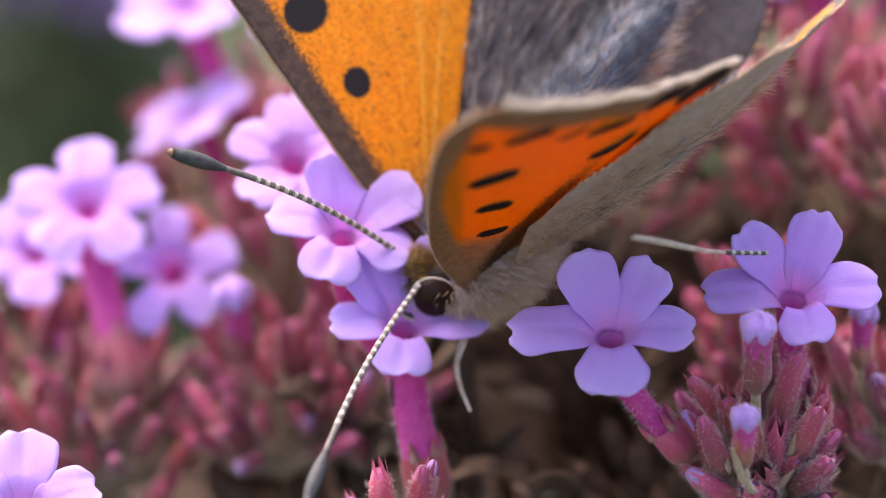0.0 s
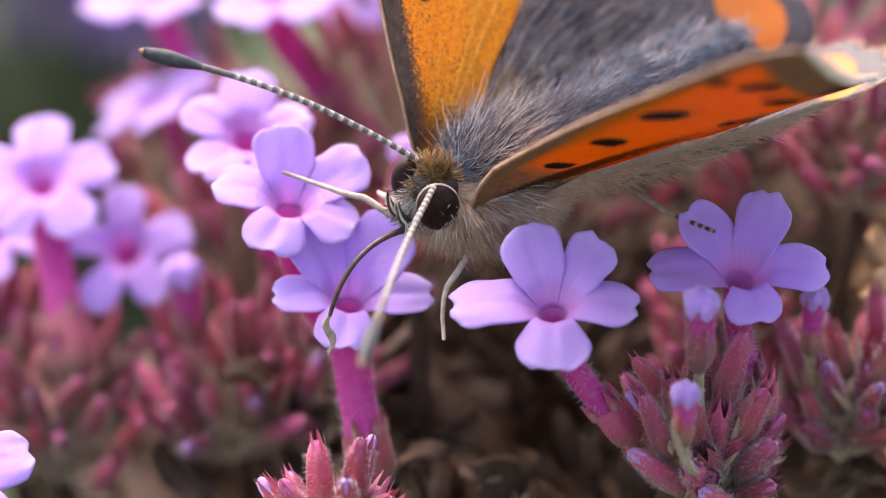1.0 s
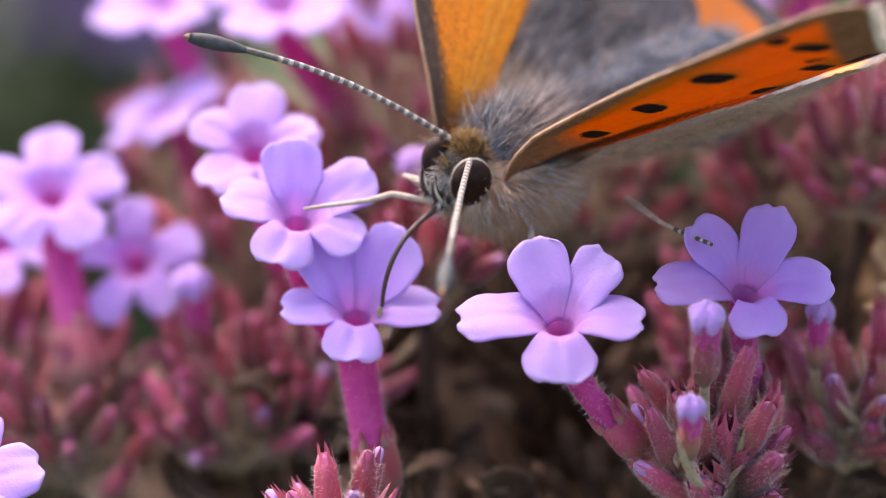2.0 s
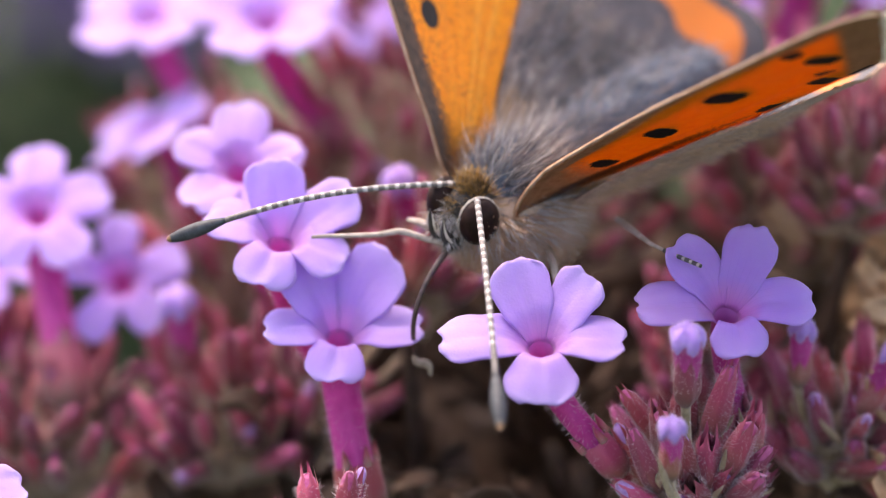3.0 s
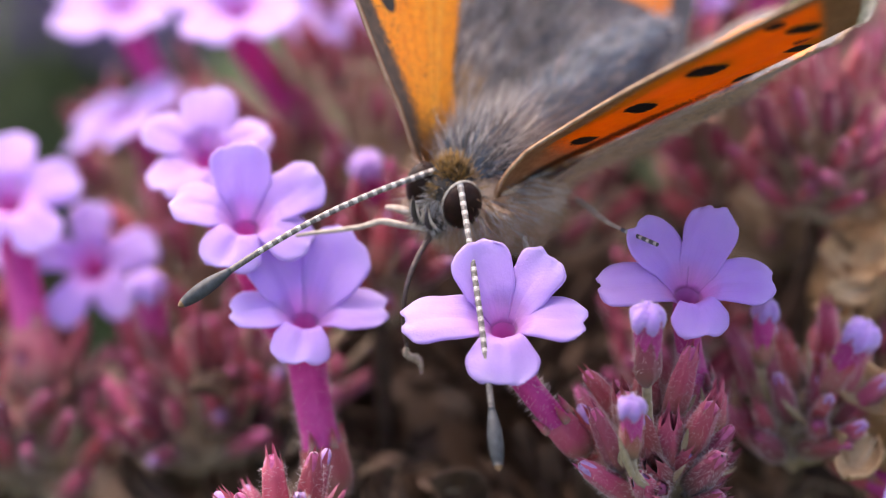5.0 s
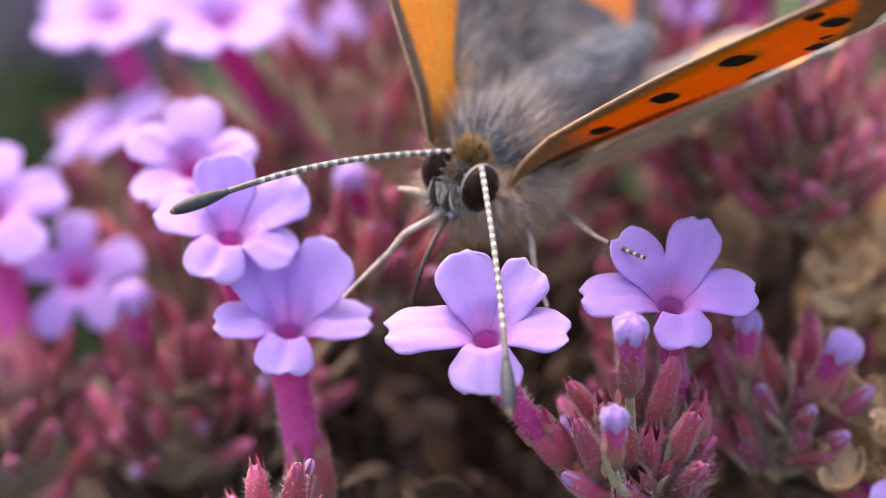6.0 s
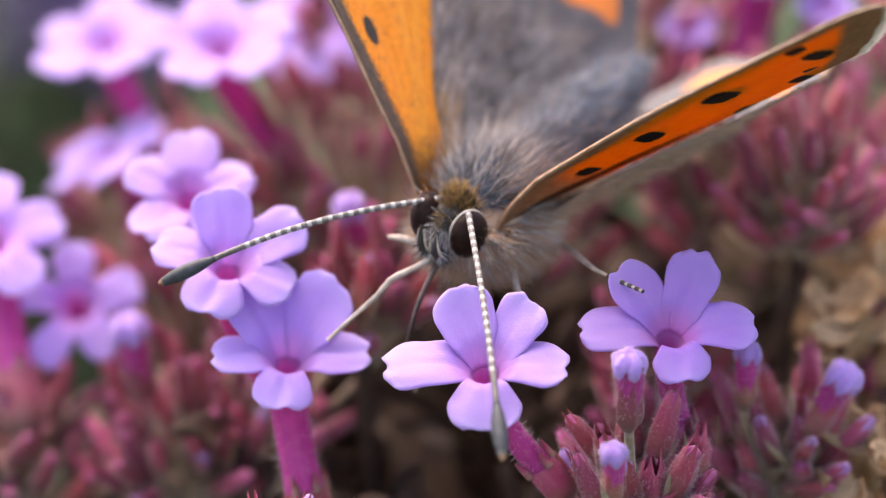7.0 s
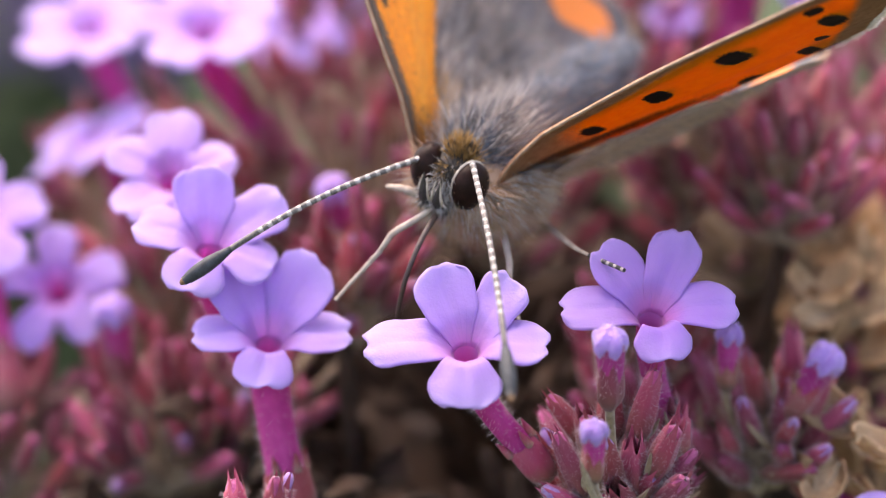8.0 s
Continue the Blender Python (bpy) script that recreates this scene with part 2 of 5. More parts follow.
CLUB_TIP = simple("club_tip_rust", (0.14, 0.07, 0.03), (0.3, 0.17, 0.09), 3000, 0.5, 0.3)
BODY = simple("body_cuticle_slate", (0.02, 0.03, 0.045), (0.07, 0.11, 0.16), 1800, 0.45, 0.5, 0.00006)
HEAD_DARK = simple("head_cuticle_brown", (0.012, 0.009, 0.007), (0.06, 0.042, 0.03), 1800, 0.6, 0.5, 0.00006)
FUR_GREY = simple("fur_grey", (0.06, 0.052, 0.052), (0.45, 0.38, 0.35), 900, 0.45, 0.0, translucent=0.15)
FUR_BLUE = simple("fur_blue_slate", (0.035, 0.06, 0.10), (0.16, 0.215, 0.30), 900, 0.4, 0.0, translucent=0.1)
FUR_FAWN = simple("fur_fawn", (0.47, 0.29, 0.18), (0.76, 0.54, 0.38), 900, 0.5, 0.0, translucent=0.25)
FUR_GOLD = simple("fur_golden_brown", (0.20, 0.10, 0.025), (0.52, 0.30, 0.08), 900, 0.5, 0.0, translucent=0.15)
FUR_DARK = simple("fur_black", (0.012, 0.011, 0.010), (0.05, 0.045, 0.04), 900, 0.45, 0.0)
FUR_WHITE = simple("fur_white", (0.55, 0.52, 0.50), (0.85, 0.82, 0.80), 900, 0.5, 0.0, translucent=0.2)
EYE = simple("compound_eye_dark", (0.007, 0.0035, 0.003), (0.026, 0.011, 0.008), 2500, 0.4, 0.15, 0.00001)
EYE.node_tree.nodes["Principled BSDF"].inputs["Specular IOR Level"].default_value = 0.1
EYE_RIM = simple("eye_rim_cream", (0.34, 0.29, 0.23), (0.62, 0.55, 0.46), 4000, 0.7, 0.4)
LEG = simple("leg_pale_scales", (0.26, 0.205, 0.165), (0.48, 0.40, 0.33), 3000, 0.6, 0.4, 0.00004)
TARSUS = material("tarsus_banded", tarsus_build)
PROBOSCIS = simple("proboscis_dark", (0.02, 0.012, 0.010), (0.09, 0.05, 0.04), 4000, 0.4, 0.3)


# ---------------------------------------------------------------- mesh tools (millimetres)
class Geo:
    """Collects vertices, faces, material slots and named values, in millimetres."""

    def __init__(self):
        self.v, self.f, self.m, self.a = [], [], [], {}

    def values(self, name, n0, vals):
        lst = self.a.setdefault(name, [])
        lst.extend([0.0] * (n0 - len(lst)))
        lst.extend(float(x) for x in vals)

    def grid(self, P, mat=0, attrs=None, close_v=False, flip=False):
        nu, nv = P.shape[:2]
        n0 = len(self.v)
        self.v.extend(map(tuple, P.reshape(-1, 3)))
        for name, arr in (attrs or {}).items():
            self.values(name, n0, np.asarray(arr).reshape(-1))
        for i in range(nu - 1):
            for j in range(nv if close_v else nv - 1):
                k = (j + 1) % nv
                q = (n0 + i * nv + j, n0 + (i + 1) * nv + j, n0 + (i + 1) * nv + k, n0 + i * nv + k)
                self.f.append(q[::-1] if flip else q)
                self.m.append(mat)
        return n0

    def solid(self, P, thick, top=0, bottom=0, attrs=None):
        """A thin closed plate along the grid P; thick may vary over the grid."""
        du, dv = np.gradient(P, axis=0), np.gradient(P, axis=1)
        n = np.cross(du, dv)
        ln = np.linalg.norm(n, axis=2, keepdims=True)
        n = n / np.maximum(ln, 1e-9)
        th = np.asarray(thick)[..., None] if np.ndim(thick) else thick
        a = self.grid(P + n * th * 0.5, top, attrs)
        b = self.grid(P - n * th * 0.5, bottom, attrs, flip=True)
        nu, nv = P.shape[:2]
        ring = [i * nv for i in range(nu)] + [(nu - 1) * nv + j for j in range(1, nv)]
        ring += [i * nv + nv - 1 for i in range(nu - 2, -1, -1)] + [j for j in range(nv - 2, 0, -1)]
        for i, p in enumerate(ring):
            q = ring[(i + 1) % len(ring)]
            self.f.append((a + p, b + p, b + q, a + q))
            self.m.append(bottom)

    def tube(self, pts, radii, seg=10, mat=0, caps=True, ribs=0.0, rib_n=5):
        pts = np.asarray(pts, float)
        radii = np.interp(np.linspace(0, 1, len(pts)), np.linspace(0, 1, len(radii)), radii)
        tan = np.gradient(pts, axis=0)
        tan /= np.maximum(np.linalg.norm(tan, axis=1, keepdims=True), 1e-9)
        ref = np.array([1.0, 0, 0]) if abs(tan[0][0]) < 0.8 else np.array([0, 1.0, 0])
        rows = []
        ang = np.linspace(0, 2 * math.pi, seg, endpoint=False)
        for p, t, r in zip(pts, tan, radii):
            a = ref - t * (ref @ t)
            a /= np.linalg.norm(a)
            ref = a
            b = np.cross(t, a)
            rr = r * (1 + ribs * np.cos(ang * rib_n))
            rows.append(p + rr[:, None] * (np.cos(ang)[:, None] * a + np.sin(ang)[:, None] * b))
        P = np.array(rows)
        al = np.repeat(np.linspace(0, 1, len(pts))[:, None], seg, 1)
        n0 = self.grid(P, mat, {"along": al}, close_v=True, flip=True)
        if caps:
            last = n0 + (len(pts) - 1) * seg
            self.f.append(tuple(n0 + j for j in range(seg)))
            self.f.append(tuple(last + j for j in reversed(range(seg))))
            self.m += [mat, mat]

    def blob(self, c, r, turn=None, nu=14, nv=20, mat=0, bumps=0.0, seed=0):
        th = np.linspace(0.02, math.pi - 0.02, nu)[:, None]
        ph = np.linspace(0, 2 * math.pi, nv, endpoint=False)[None, :]
        d = np.stack([np.sin(th) * np.cos(ph), np.sin(th) * np.sin(ph), np.cos(th) * np.ones_like(ph)], 2)
        if bumps:
            k = np.array([[1 + bumps * noise.noise(Vector(v) * 2.2 + Vector((seed, 0, 0))) for v in row] for row in d])
            d = d * k[..., None]
        P = d * np.asarray(r)
        if turn is not None:
            P = P @ np.array(turn.to_3x3()).T
        n0 = self.grid(P + np.asarray(c), mat, {"along": np.repeat(1 - th / math.pi, nv, 1)}, close_v=True)
        self.f.append(tuple(n0 + j for j in reversed(range(nv))))
        self.f.append(tuple(n0 + (nu - 1) * nv + j for j in range(nv)))
        self.m += [mat, mat]

    def hair(self, root, tip, width, rng, sag=0.0, mat=0):
        """One tapering, slightly bent hair of three sides."""
        root, tip = np.asarray(root, float), np.asarray(tip, float)
        d = tip - root
        ln = np.linalg.norm(d)
        side = np.cross(d, rng.standard_normal(3))
        side /= max(np.linalg.norm(side), 1e-9)
        other = np.cross(d / max(ln, 1e-9), side)
        mid = root + d * 0.55 + (rng.standard_normal(3) * 0.06 * ln) + np.array([0, 0, sag * ln])
        n0 = len(self.v)
        for p, w in ((root, width), (mid, width * 0.75)):
            for k in range(3):
                a = k * 2.0944
                self.v.append(tuple(p + w * 0.5 * (math.cos(a) * side + math.sin(a) * other)))
        self.v.append(tuple(tip))
        for k in range(3):
            j = (k + 1) % 3
            self.f += [(n0 + k, n0 + j, n0 + 3 + j, n0 + 3 + k), (n0 + 3 + k, n0 + 3 + j, n0 + 6)]
            self.m += [mat, mat]

    def mesh(self, name, mats):
        me = bpy.data.meshes.new(name)
        me.from_pydata([(x * MM, y * MM, z * MM) for x, y, z in self.v], [], self.f)
        for mt in mats:
            me.materials.append(mt)
        me.polygons.foreach_set("material_index", self.m)
        me.polygons.foreach_set("use_smooth", [True] * len(self.f))
        for nm, vals in self.a.items():
            vals = vals + [0.0] * (len(self.v) - len(vals))
            me.attributes.new(nm, "FLOAT", "POINT").data.foreach_set("value", vals)
        me.update()
        return me


def part(name, geo, mats, parent, label="", kind="", at=None):
    """Links a Geo (or a ready mesh) as one mesh object under a thing or a part."""
    mats = mats if isinstance(mats, (list, tuple)) else [mats]
    me = geo.mesh(name, mats) if isinstance(geo, Geo) else geo
    ob = new(name, me)
    ob.parent = parent
    if at is not None:
        ob.matrix_basis = at
    return tagged(ob, label, kind=kind)


def thing(name, label, category, group="", at=None, kind=""):
    e = new(name)
    e.empty_display_size = 0.002
    if at is not None:
        e.matrix_basis = at
    return tagged(e, label, category, group, kind)


def bezier(p0, p1, p2, p3, n=12):
    t = np.linspace(0, 1, n)[:, None]
    p0, p1, p2, p3 = (np.asarray(p, float) for p in (p0, p1, p2, p3))
    return (1 - t) ** 3 * p0 + 3 * t * (1 - t) ** 2 * p1 + 3 * t * t * (1 - t) * p2 + t ** 3 * p3


def facing(origin, normal, spin=0.0):
    """A pose at origin (mm) whose z axis is normal; spin turns it about that axis."""
    z = Vector(normal).normalized()
    x = Vector((1, 0, 0)) - z * z.x
    x.normalize()
    y = z.cross(x)
    m = Matrix((x, y, z)).transposed().to_4x4()
    return Matrix.Translation(Vector(origin) * MM) @ m @ Matrix.Rotation(radians(spin), 4, "Z")


# ---------------------------------------------------------------- ground and distance
def ground():
    g = Geo()
    n = 40
    r = np.concatenate([[0], np.geomspace(300, 900000, n)])
    a = np.linspace(0, 2 * math.pi, 48, endpoint=False)
    P = np.stack([r[:, None] * np.cos(a), r[:, None] * np.sin(a), np.zeros((n + 1, 48)) - 900], 2)
    P[..., 2] += np.random.default_rng(3).uniform(-12, 0, P.shape[:2]) * (r[:, None] > 1)
    g.grid(P, 0, None, close_v=True)
    ob = new("ground", g.mesh("ground", [GROUND]))
    tagged(ob, "green grass and dark soil far below the flowers", "ground", kind="structure")


ground()


def far_bush(x, y, w, h, mat, seed, label, bloom=False):
    """A leafy clump standing on the ground, far behind the flower head."""
    rng = np.random.default_rng(seed)
    th = thing("garden_plant", label, "plant", "garden plants behind", pose_mm(x, y, -905))
    s = Geo()
    for i in range(9):
        q = rng.uniform(-1, 1, 2) * w * 0.3
        s.tube(bezier((0, 0, 0), (q[0] * .2, q[1] * .2, h * .4), (q[0], q[1], h * .6), (q[0] * 1.5, q[1] * 1.5, h * .92), 8), [5, 2], 6)
    part("stem", s, STEM, th)
    g = Geo()
    for i in range(420):
        d = rng.standard_normal(3)
        d /= np.linalg.norm(d)
        c = np.array([0, 0, h * 0.62]) + d * np.array([w, w, h * 0.4]) * rng.uniform(.55, 1.0)
        ax, bx = rng.standard_normal(3), rng.standard_normal(3)
        ax /= np.linalg.norm(ax)
        bx -= ax * (ax @ bx)
        bx /= np.linalg.norm(bx)
        u = np.linspace(0, 1, 4)[:, None, None]
        v = np.linspace(-1, 1, 3)[None, :, None]
        L = rng.uniform(25, 55)
        P = c + ax * u * L + bx * v * L * 0.28 * np.sin(math.pi * (0.08 + 0.88 * u)) + np.cross(ax, bx) * (v ** 2) * L * .06
        g.solid(P, 0.5)
    part("foliage", g, mat, th, kind="stuff")
    if bloom:
        f = Geo()
        for i in range(160):
            c = np.array([0, 0, h * 1.05]) + rng.standard_normal(3) * np.array([w * .45, w * .45, 22])
            f.blob(c, rng.uniform(6, 14, 3), nu=5, nv=6)
        part("bloom", f, FAR_PURPLE, th, "dull purple flower spikes", kind="stuff")


far_bush(-230, 1250, 120, 500, LEAF, 5, "green garden plant with dull purple flowers, far away", True)
far_bush(-620, 1500, 260, 480, LEAF, 6, "green leafy garden plant, far out of focus")
far_bush(250, 1500, 300, 420, LEAF, 7, "green leafy garden plant, far out of focus")
far_bush(-330, 1480, 230, 640, LEAF, 9, "green garden plant with dull purple flowers, far away", True)
far_bush(620, 1300, 240, 460, LEAF, 8, "green leafy garden plant, far out of focus")


# ---------------------------------------------------------------- verbena
NODE = np.array([0.0, 14.0, -95.0])


def main_stem():
    th = thing("verbena_plant", "tall square-stemmed green verbena carrying the flower heads", "plant")
    g = Geo()
    g.tube(bezier((20, 30, -905), (10, 25, -600), (0, 14, -350), NODE + (0, 0, 3), 24), [3.4, 2.4], 8)
    part("stem", g, STEM, th)


main_stem()


def bud_meshes():
    """Shared calyx and tip meshes: a ribbed hairy tube with five teeth, and what peeps out of it."""
    rng = np.random.default_rng(11)
    calyx, tips, fuzz = [], [], []
    for k in range(6):
        h = (2.6, 3.1, 2.3, 2.9, 2.0, 3.3)[k]
        r = (0.49, 0.46, 0.53, 0.43, 0.44, 0.48)[k]
        g = Geo()
        z = np.linspace(0, h, 9)
        bend = (0.12, -0.1, 0.05, 0.2, 0.0, -0.15)[k]
        pts = np.stack([bend * (z / h) ** 2, 0 * z, z], 1)
        seg = 20
        ang = np.linspace(0, 2 * math.pi, seg, endpoint=False)
        prof = r * np.array([.35, .75, .98, 1, .98, .93, .86, .78, .72, .66 + .2 * bend, .6 + .5 * bend])
        zz = np.append(z, [h + .22, h + .5])
        xx = bend * (zz / h) ** 2
        tooth = np.array([0, .55, 1.0, .55])[np.arange(seg) % 4]
        rib = 1 + .13 * np.cos(ang * 5)
        up = np.zeros((11, seg))
        up[9], up[10] = (tooth - .75) * .4, (tooth - .75) * 1.15
        P = np.stack([xx[:, None] + prof[:, None] * rib * np.cos(ang), prof[:, None] * rib * np.sin(ang), zz[:, None] + up], 2)
        g.grid(P, 0, {"along": np.repeat((zz / zz[-1])[:, None], seg, 1)}, close_v=True, flip=True)
        fz, far = Geo(), Geo()
        for j in range(600):
            a, q = rng.uniform(0, 2 * math.pi), rng.uniform(0.05, 1)
            d = np.array([math.cos(a), math.sin(a), 0])
            p = np.array([bend * q * q, 0, q * h]) + d * r * np.interp(q, [0, .15, .4, 1], [.5, .9, .98, .72])
            tip = p + d * rng.uniform(.07, .25) + (0, 0, rng.uniform(.02, .12))
            fz.hair(p, tip, 0.009, rng)
            if j < 120:
                far.hair(p, tip, 0.022, rng)
        fuzz.append((fz.mesh("fuzz", [FUZZ]), far.mesh("fuzz", [FUZZ])))
        calyx.append(g.mesh("calyx", [CALYX]))
        t = Geo()
        top = pts[-1] - (0, 0, .35)
        hh = (0.55, 0.85, 0.35, 0.95, 0.3, 0.7)[k]
        rr = r * .68
        t.tube(np.stack([top, top + (0, 0, hh * .4), top + (0, 0, hh * .75), top + (0, 0, hh), top + (0, 0, hh * 1.08)]), [rr * .9, rr, rr * .85, rr * .5, .04], 10, 0, True, 0.08, 5)
        tips.append((t.mesh("bud_tip", [BUD_TIP]), t.mesh("bud_tip", [BUD_PINK])))
    return calyx, tips, fuzz


CALYX_MESH, TIP_MESH, FUZZ_MESH = bud_meshes()
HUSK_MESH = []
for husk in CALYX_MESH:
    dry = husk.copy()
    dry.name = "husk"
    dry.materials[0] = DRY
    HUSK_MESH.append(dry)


def add_bud(parent, base, direction, variant, lilac, scale, spin, near):
    m = facing(base, direction, spin) @ Matrix.Scale(scale, 4)
    c = part("bud", CALYX_MESH[variant], CALYX, parent, at=m)
    if lilac is not None:
        part("bud_tip", TIP_MESH[variant][0 if lilac else 1], BUD_TIP, c)
    part("fuzz", FUZZ_MESH[variant][0 if near else 1], FUZZ, c, kind="stuff")
    return c


def half_open_bud(parent, tip, direction, scale, rng):
    """A magenta tube out of a short calyx, topped by the crumpled violet petals."""
    m = facing(tip - direction * 3.5 * scale, direction, rng.uniform(0, 360)) @ Matrix.Scale(scale, 4)
    c = part("bud", CALYX_MESH[0], CALYX, parent, at=m)
    t = Geo()
    z = np.linspace(.8, 3.0, 8)
    t.tube(np.stack([0 * z, .05 * np.sin(z), z], 1), [.36, .44, .52, .56], 14)
    part("corolla_tube", t, TUBE, c, "magenta corolla tube")
    d = Geo()
    th = np.linspace(.02, 2.3, 16)[:, None]
    ph = np.linspace(0, 2 * math.pi, 40, endpoint=False)[None, :]
    turn = rng.uniform(0, 6)
    r = .62 * (1 + .13 * np.sin(th) * np.cos(5 * ph + turn + th * .8) + .05 * np.cos(11 * ph + 5 * th)) * (1 - .16 * np.exp(-(th / .3) ** 2))
    d.grid(np.stack([r * np.sin(th) * np.cos(ph), r * np.sin(th) * np.sin(ph), 3.0 + r * np.cos(th)], 2), close_v=True)
    part("bud_tip", d, BUD_VIOLET, c, "crumpled violet petals still folded")
    f = Geo()
    for k in range(520):
        e = rng.standard_normal(3)
        e /= np.linalg.norm(e)
        q = rng.random()
        p = np.array([0, 0, 3.0]) + e * (.58, .58, .6) if q < .45 else np.array([e[0], e[1], 0]) / math.hypot(e[0], e[1]) * .5 + (0, 0, rng.uniform(.9, 2.9))
        f.hair(p, p + e * rng.uniform(.08, .22), .011, rng)
    part("fuzz", f, FUZZ, c, kind="stuff")


def bud_cluster(center, radii, count, seed, lilac=0.15, lean=(0, 0, 1), low=0.05, extra=(), faded=False):
    """A rounded verbena cyme: branchlets from one stem, each ending in hairy calyx tubes."""
    rng = np.random.default_rng(seed)
    center = np.array(center, float)
    if faded:
        th = thing("faded_cluster", "withered brown verbena cluster low among the stems", "flower buds", "faded verbena clusters", pose_mm(*center))
    else:
        th = thing("bud_cluster", "rounded verbena cluster of wine-red hairy buds", "flower buds", "verbena bud clusters", pose_mm(*center))
    br, fuzz = Geo(), Geo()
    down = NODE - center
    stem = bezier((0, 0, -radii[2] * .2), (0, 0, -radii[2] * 1.6), down * 0.6 + (0, 0, 18), down, 16)
    st = Geo()
    st.tube(stem, [0.4, 0.5, 0.8, 1.2], 8)
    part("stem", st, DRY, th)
    golden = math.pi * (3 - math.sqrt(5))
    items = []
    for i in range(count):
        zz = 1 - (1 - low) * (i + .5) / count
        a = i * golden + rng.uniform(-.3, .3)
        d = np.array([math.sqrt(1 - zz * zz) * math.cos(a), math.sqrt(1 - zz * zz) * math.sin(a), zz])
        s = rng.uniform(.66, 1.0)
        tip = d * np.array(radii) * s
        ax = d * .75 + np.array(lean) * .55 + rng.standard_normal(3) * .18
        items.append((tip, ax, int(rng.integers(6)), (rng.random() < lilac) if rng.random() < .85 else None, rng.uniform(.8, 1.12)))
    for pos, ax, variant, lil, sc in extra:
        items.append((np.array(pos, float) - center, np.array(ax, float), variant, "open" if lil else lil, sc))
    for tip, ax, variant, lil, sc in items:
        ax = ax / np.linalg.norm(ax)
        h = 2.8 * sc
        base = tip - ax * (3.5 * sc if lil == "open" else h)
        if lil == "open":
            half_open_bud(th, tip, ax, sc, rng)
        elif faded:
            part("husk", HUSK_MESH[variant], DRY, th, at=facing(base, ax, rng.uniform(0, 360)) @ Matrix.Scale(sc, 4))
        else:
            add_bud(th, base, ax, variant, lil, sc, rng.uniform(0, 360), center[1] < 10)
        k = np.array([0, 0, -radii[2] * .25]) + rng.standard_normal(3) * .25
        curve = bezier(k, k + (base - k) * .45 + (0, 0, -.2), base - ax * 1.2, base + ax * .15, 7)
        br.tube(curve, [.30, .2, .18], 6)
        for j in range(14):
            p = curve[int(rng.integers(1, 7))]
            e = rng.standard_normal(3)
            e /= np.linalg.norm(e)
            fuzz.hair(p + e * .2, p + e * rng.uniform(.35, .6), .022, rng)
        for j in range(1):
            q = base + rng.standard_normal(3) * .15
            e = ax + rng.standard_normal(3) * .6
            br.tube(bezier(q, q + e * .5, q + e * .9, q + e * rng.uniform(.9, 1.4) + (0, 0, .2), 5), [.12, .16, .03], 5)
    part("branch", br, DRY if faded else BRANCH, th, "dry brown branchlets" if faded else "green-brown branchlets", kind="stuff")
    part("fuzz", fuzz, FUZZ, th, "fine pale hairs", kind="stuff")
    return th


def petal_grid(angle, L, W, rise, droop, cup, twist, beside=None, r0=0.48, funnel=.85, wave=0.0, seed=0.0, nu=22, nv=17):
    u = np.linspace(0, 1, nu)[:, None]
    v = np.linspace(-1, 1, nv)[None, :]
    hw = W * np.interp(u, [0, .1, .25, .42, .6, .78, .9, .96, 1], [.5, .62, .78, .93, 1.03, 1.06, 1.0, .9, .70])
    notch = 1 - (0.055 * np.exp(-((v - .25 * math.sin(seed * 3.1)) / .32) ** 2) + 0.07 * v ** 4) * u ** 5
    notch = notch + .012 * np.sin(7 * v + seed * 2.3) * u ** 6 + .005 * np.sin(23 * v + seed * 5.1) * u ** 6
    hw = hw * (1 + .05 * np.sin(5 * u * v + seed * 1.7) + .03 * np.sin(11 * u + seed * 4.0))
    rad = r0 + L * u * notch
    half = np.minimum(hw / rad, .76 - .06 * u)          # half angle of the lobe; the bases join into a funnel
    lat = hw * v
    fused = np.clip(1 - (u - .2) / .4, 0, 1) * v ** 2 * .5
    other = np.where(v < 0, beside[0], beside[1]) if beside else rise
    raised = rise + (other - rise) * fused
    z = -funnel * np.clip(1 - u / .36, 0, 1) ** 2 + raised * L * np.clip(u - .16, 0, 1) * 1.19 - droop * L * u ** 2.4
    z = z - .07 * W * np.exp(-(v / .16) ** 2) * np.sin(math.pi * u)
    z = z - cup * W * (v ** 2) * np.clip(1.6 * u - .3, 0, 1)
    if wave:
        z = z + wave * np.sin(4 * u + 3.5 * v + seed) * u + .5 * wave * np.sin(9 * v + seed * 2) * u ** 2
    z2 = z + lat * np.sin(twist * u)
    a = radians(angle)
    P = np.stack([rad * np.cos(a + half * v), rad * np.sin(a + half * v), z2 + 0 * rad], 2)
    return P, {"along": np.repeat(u, nv, 1), "across": np.repeat(v, nu, 0)}


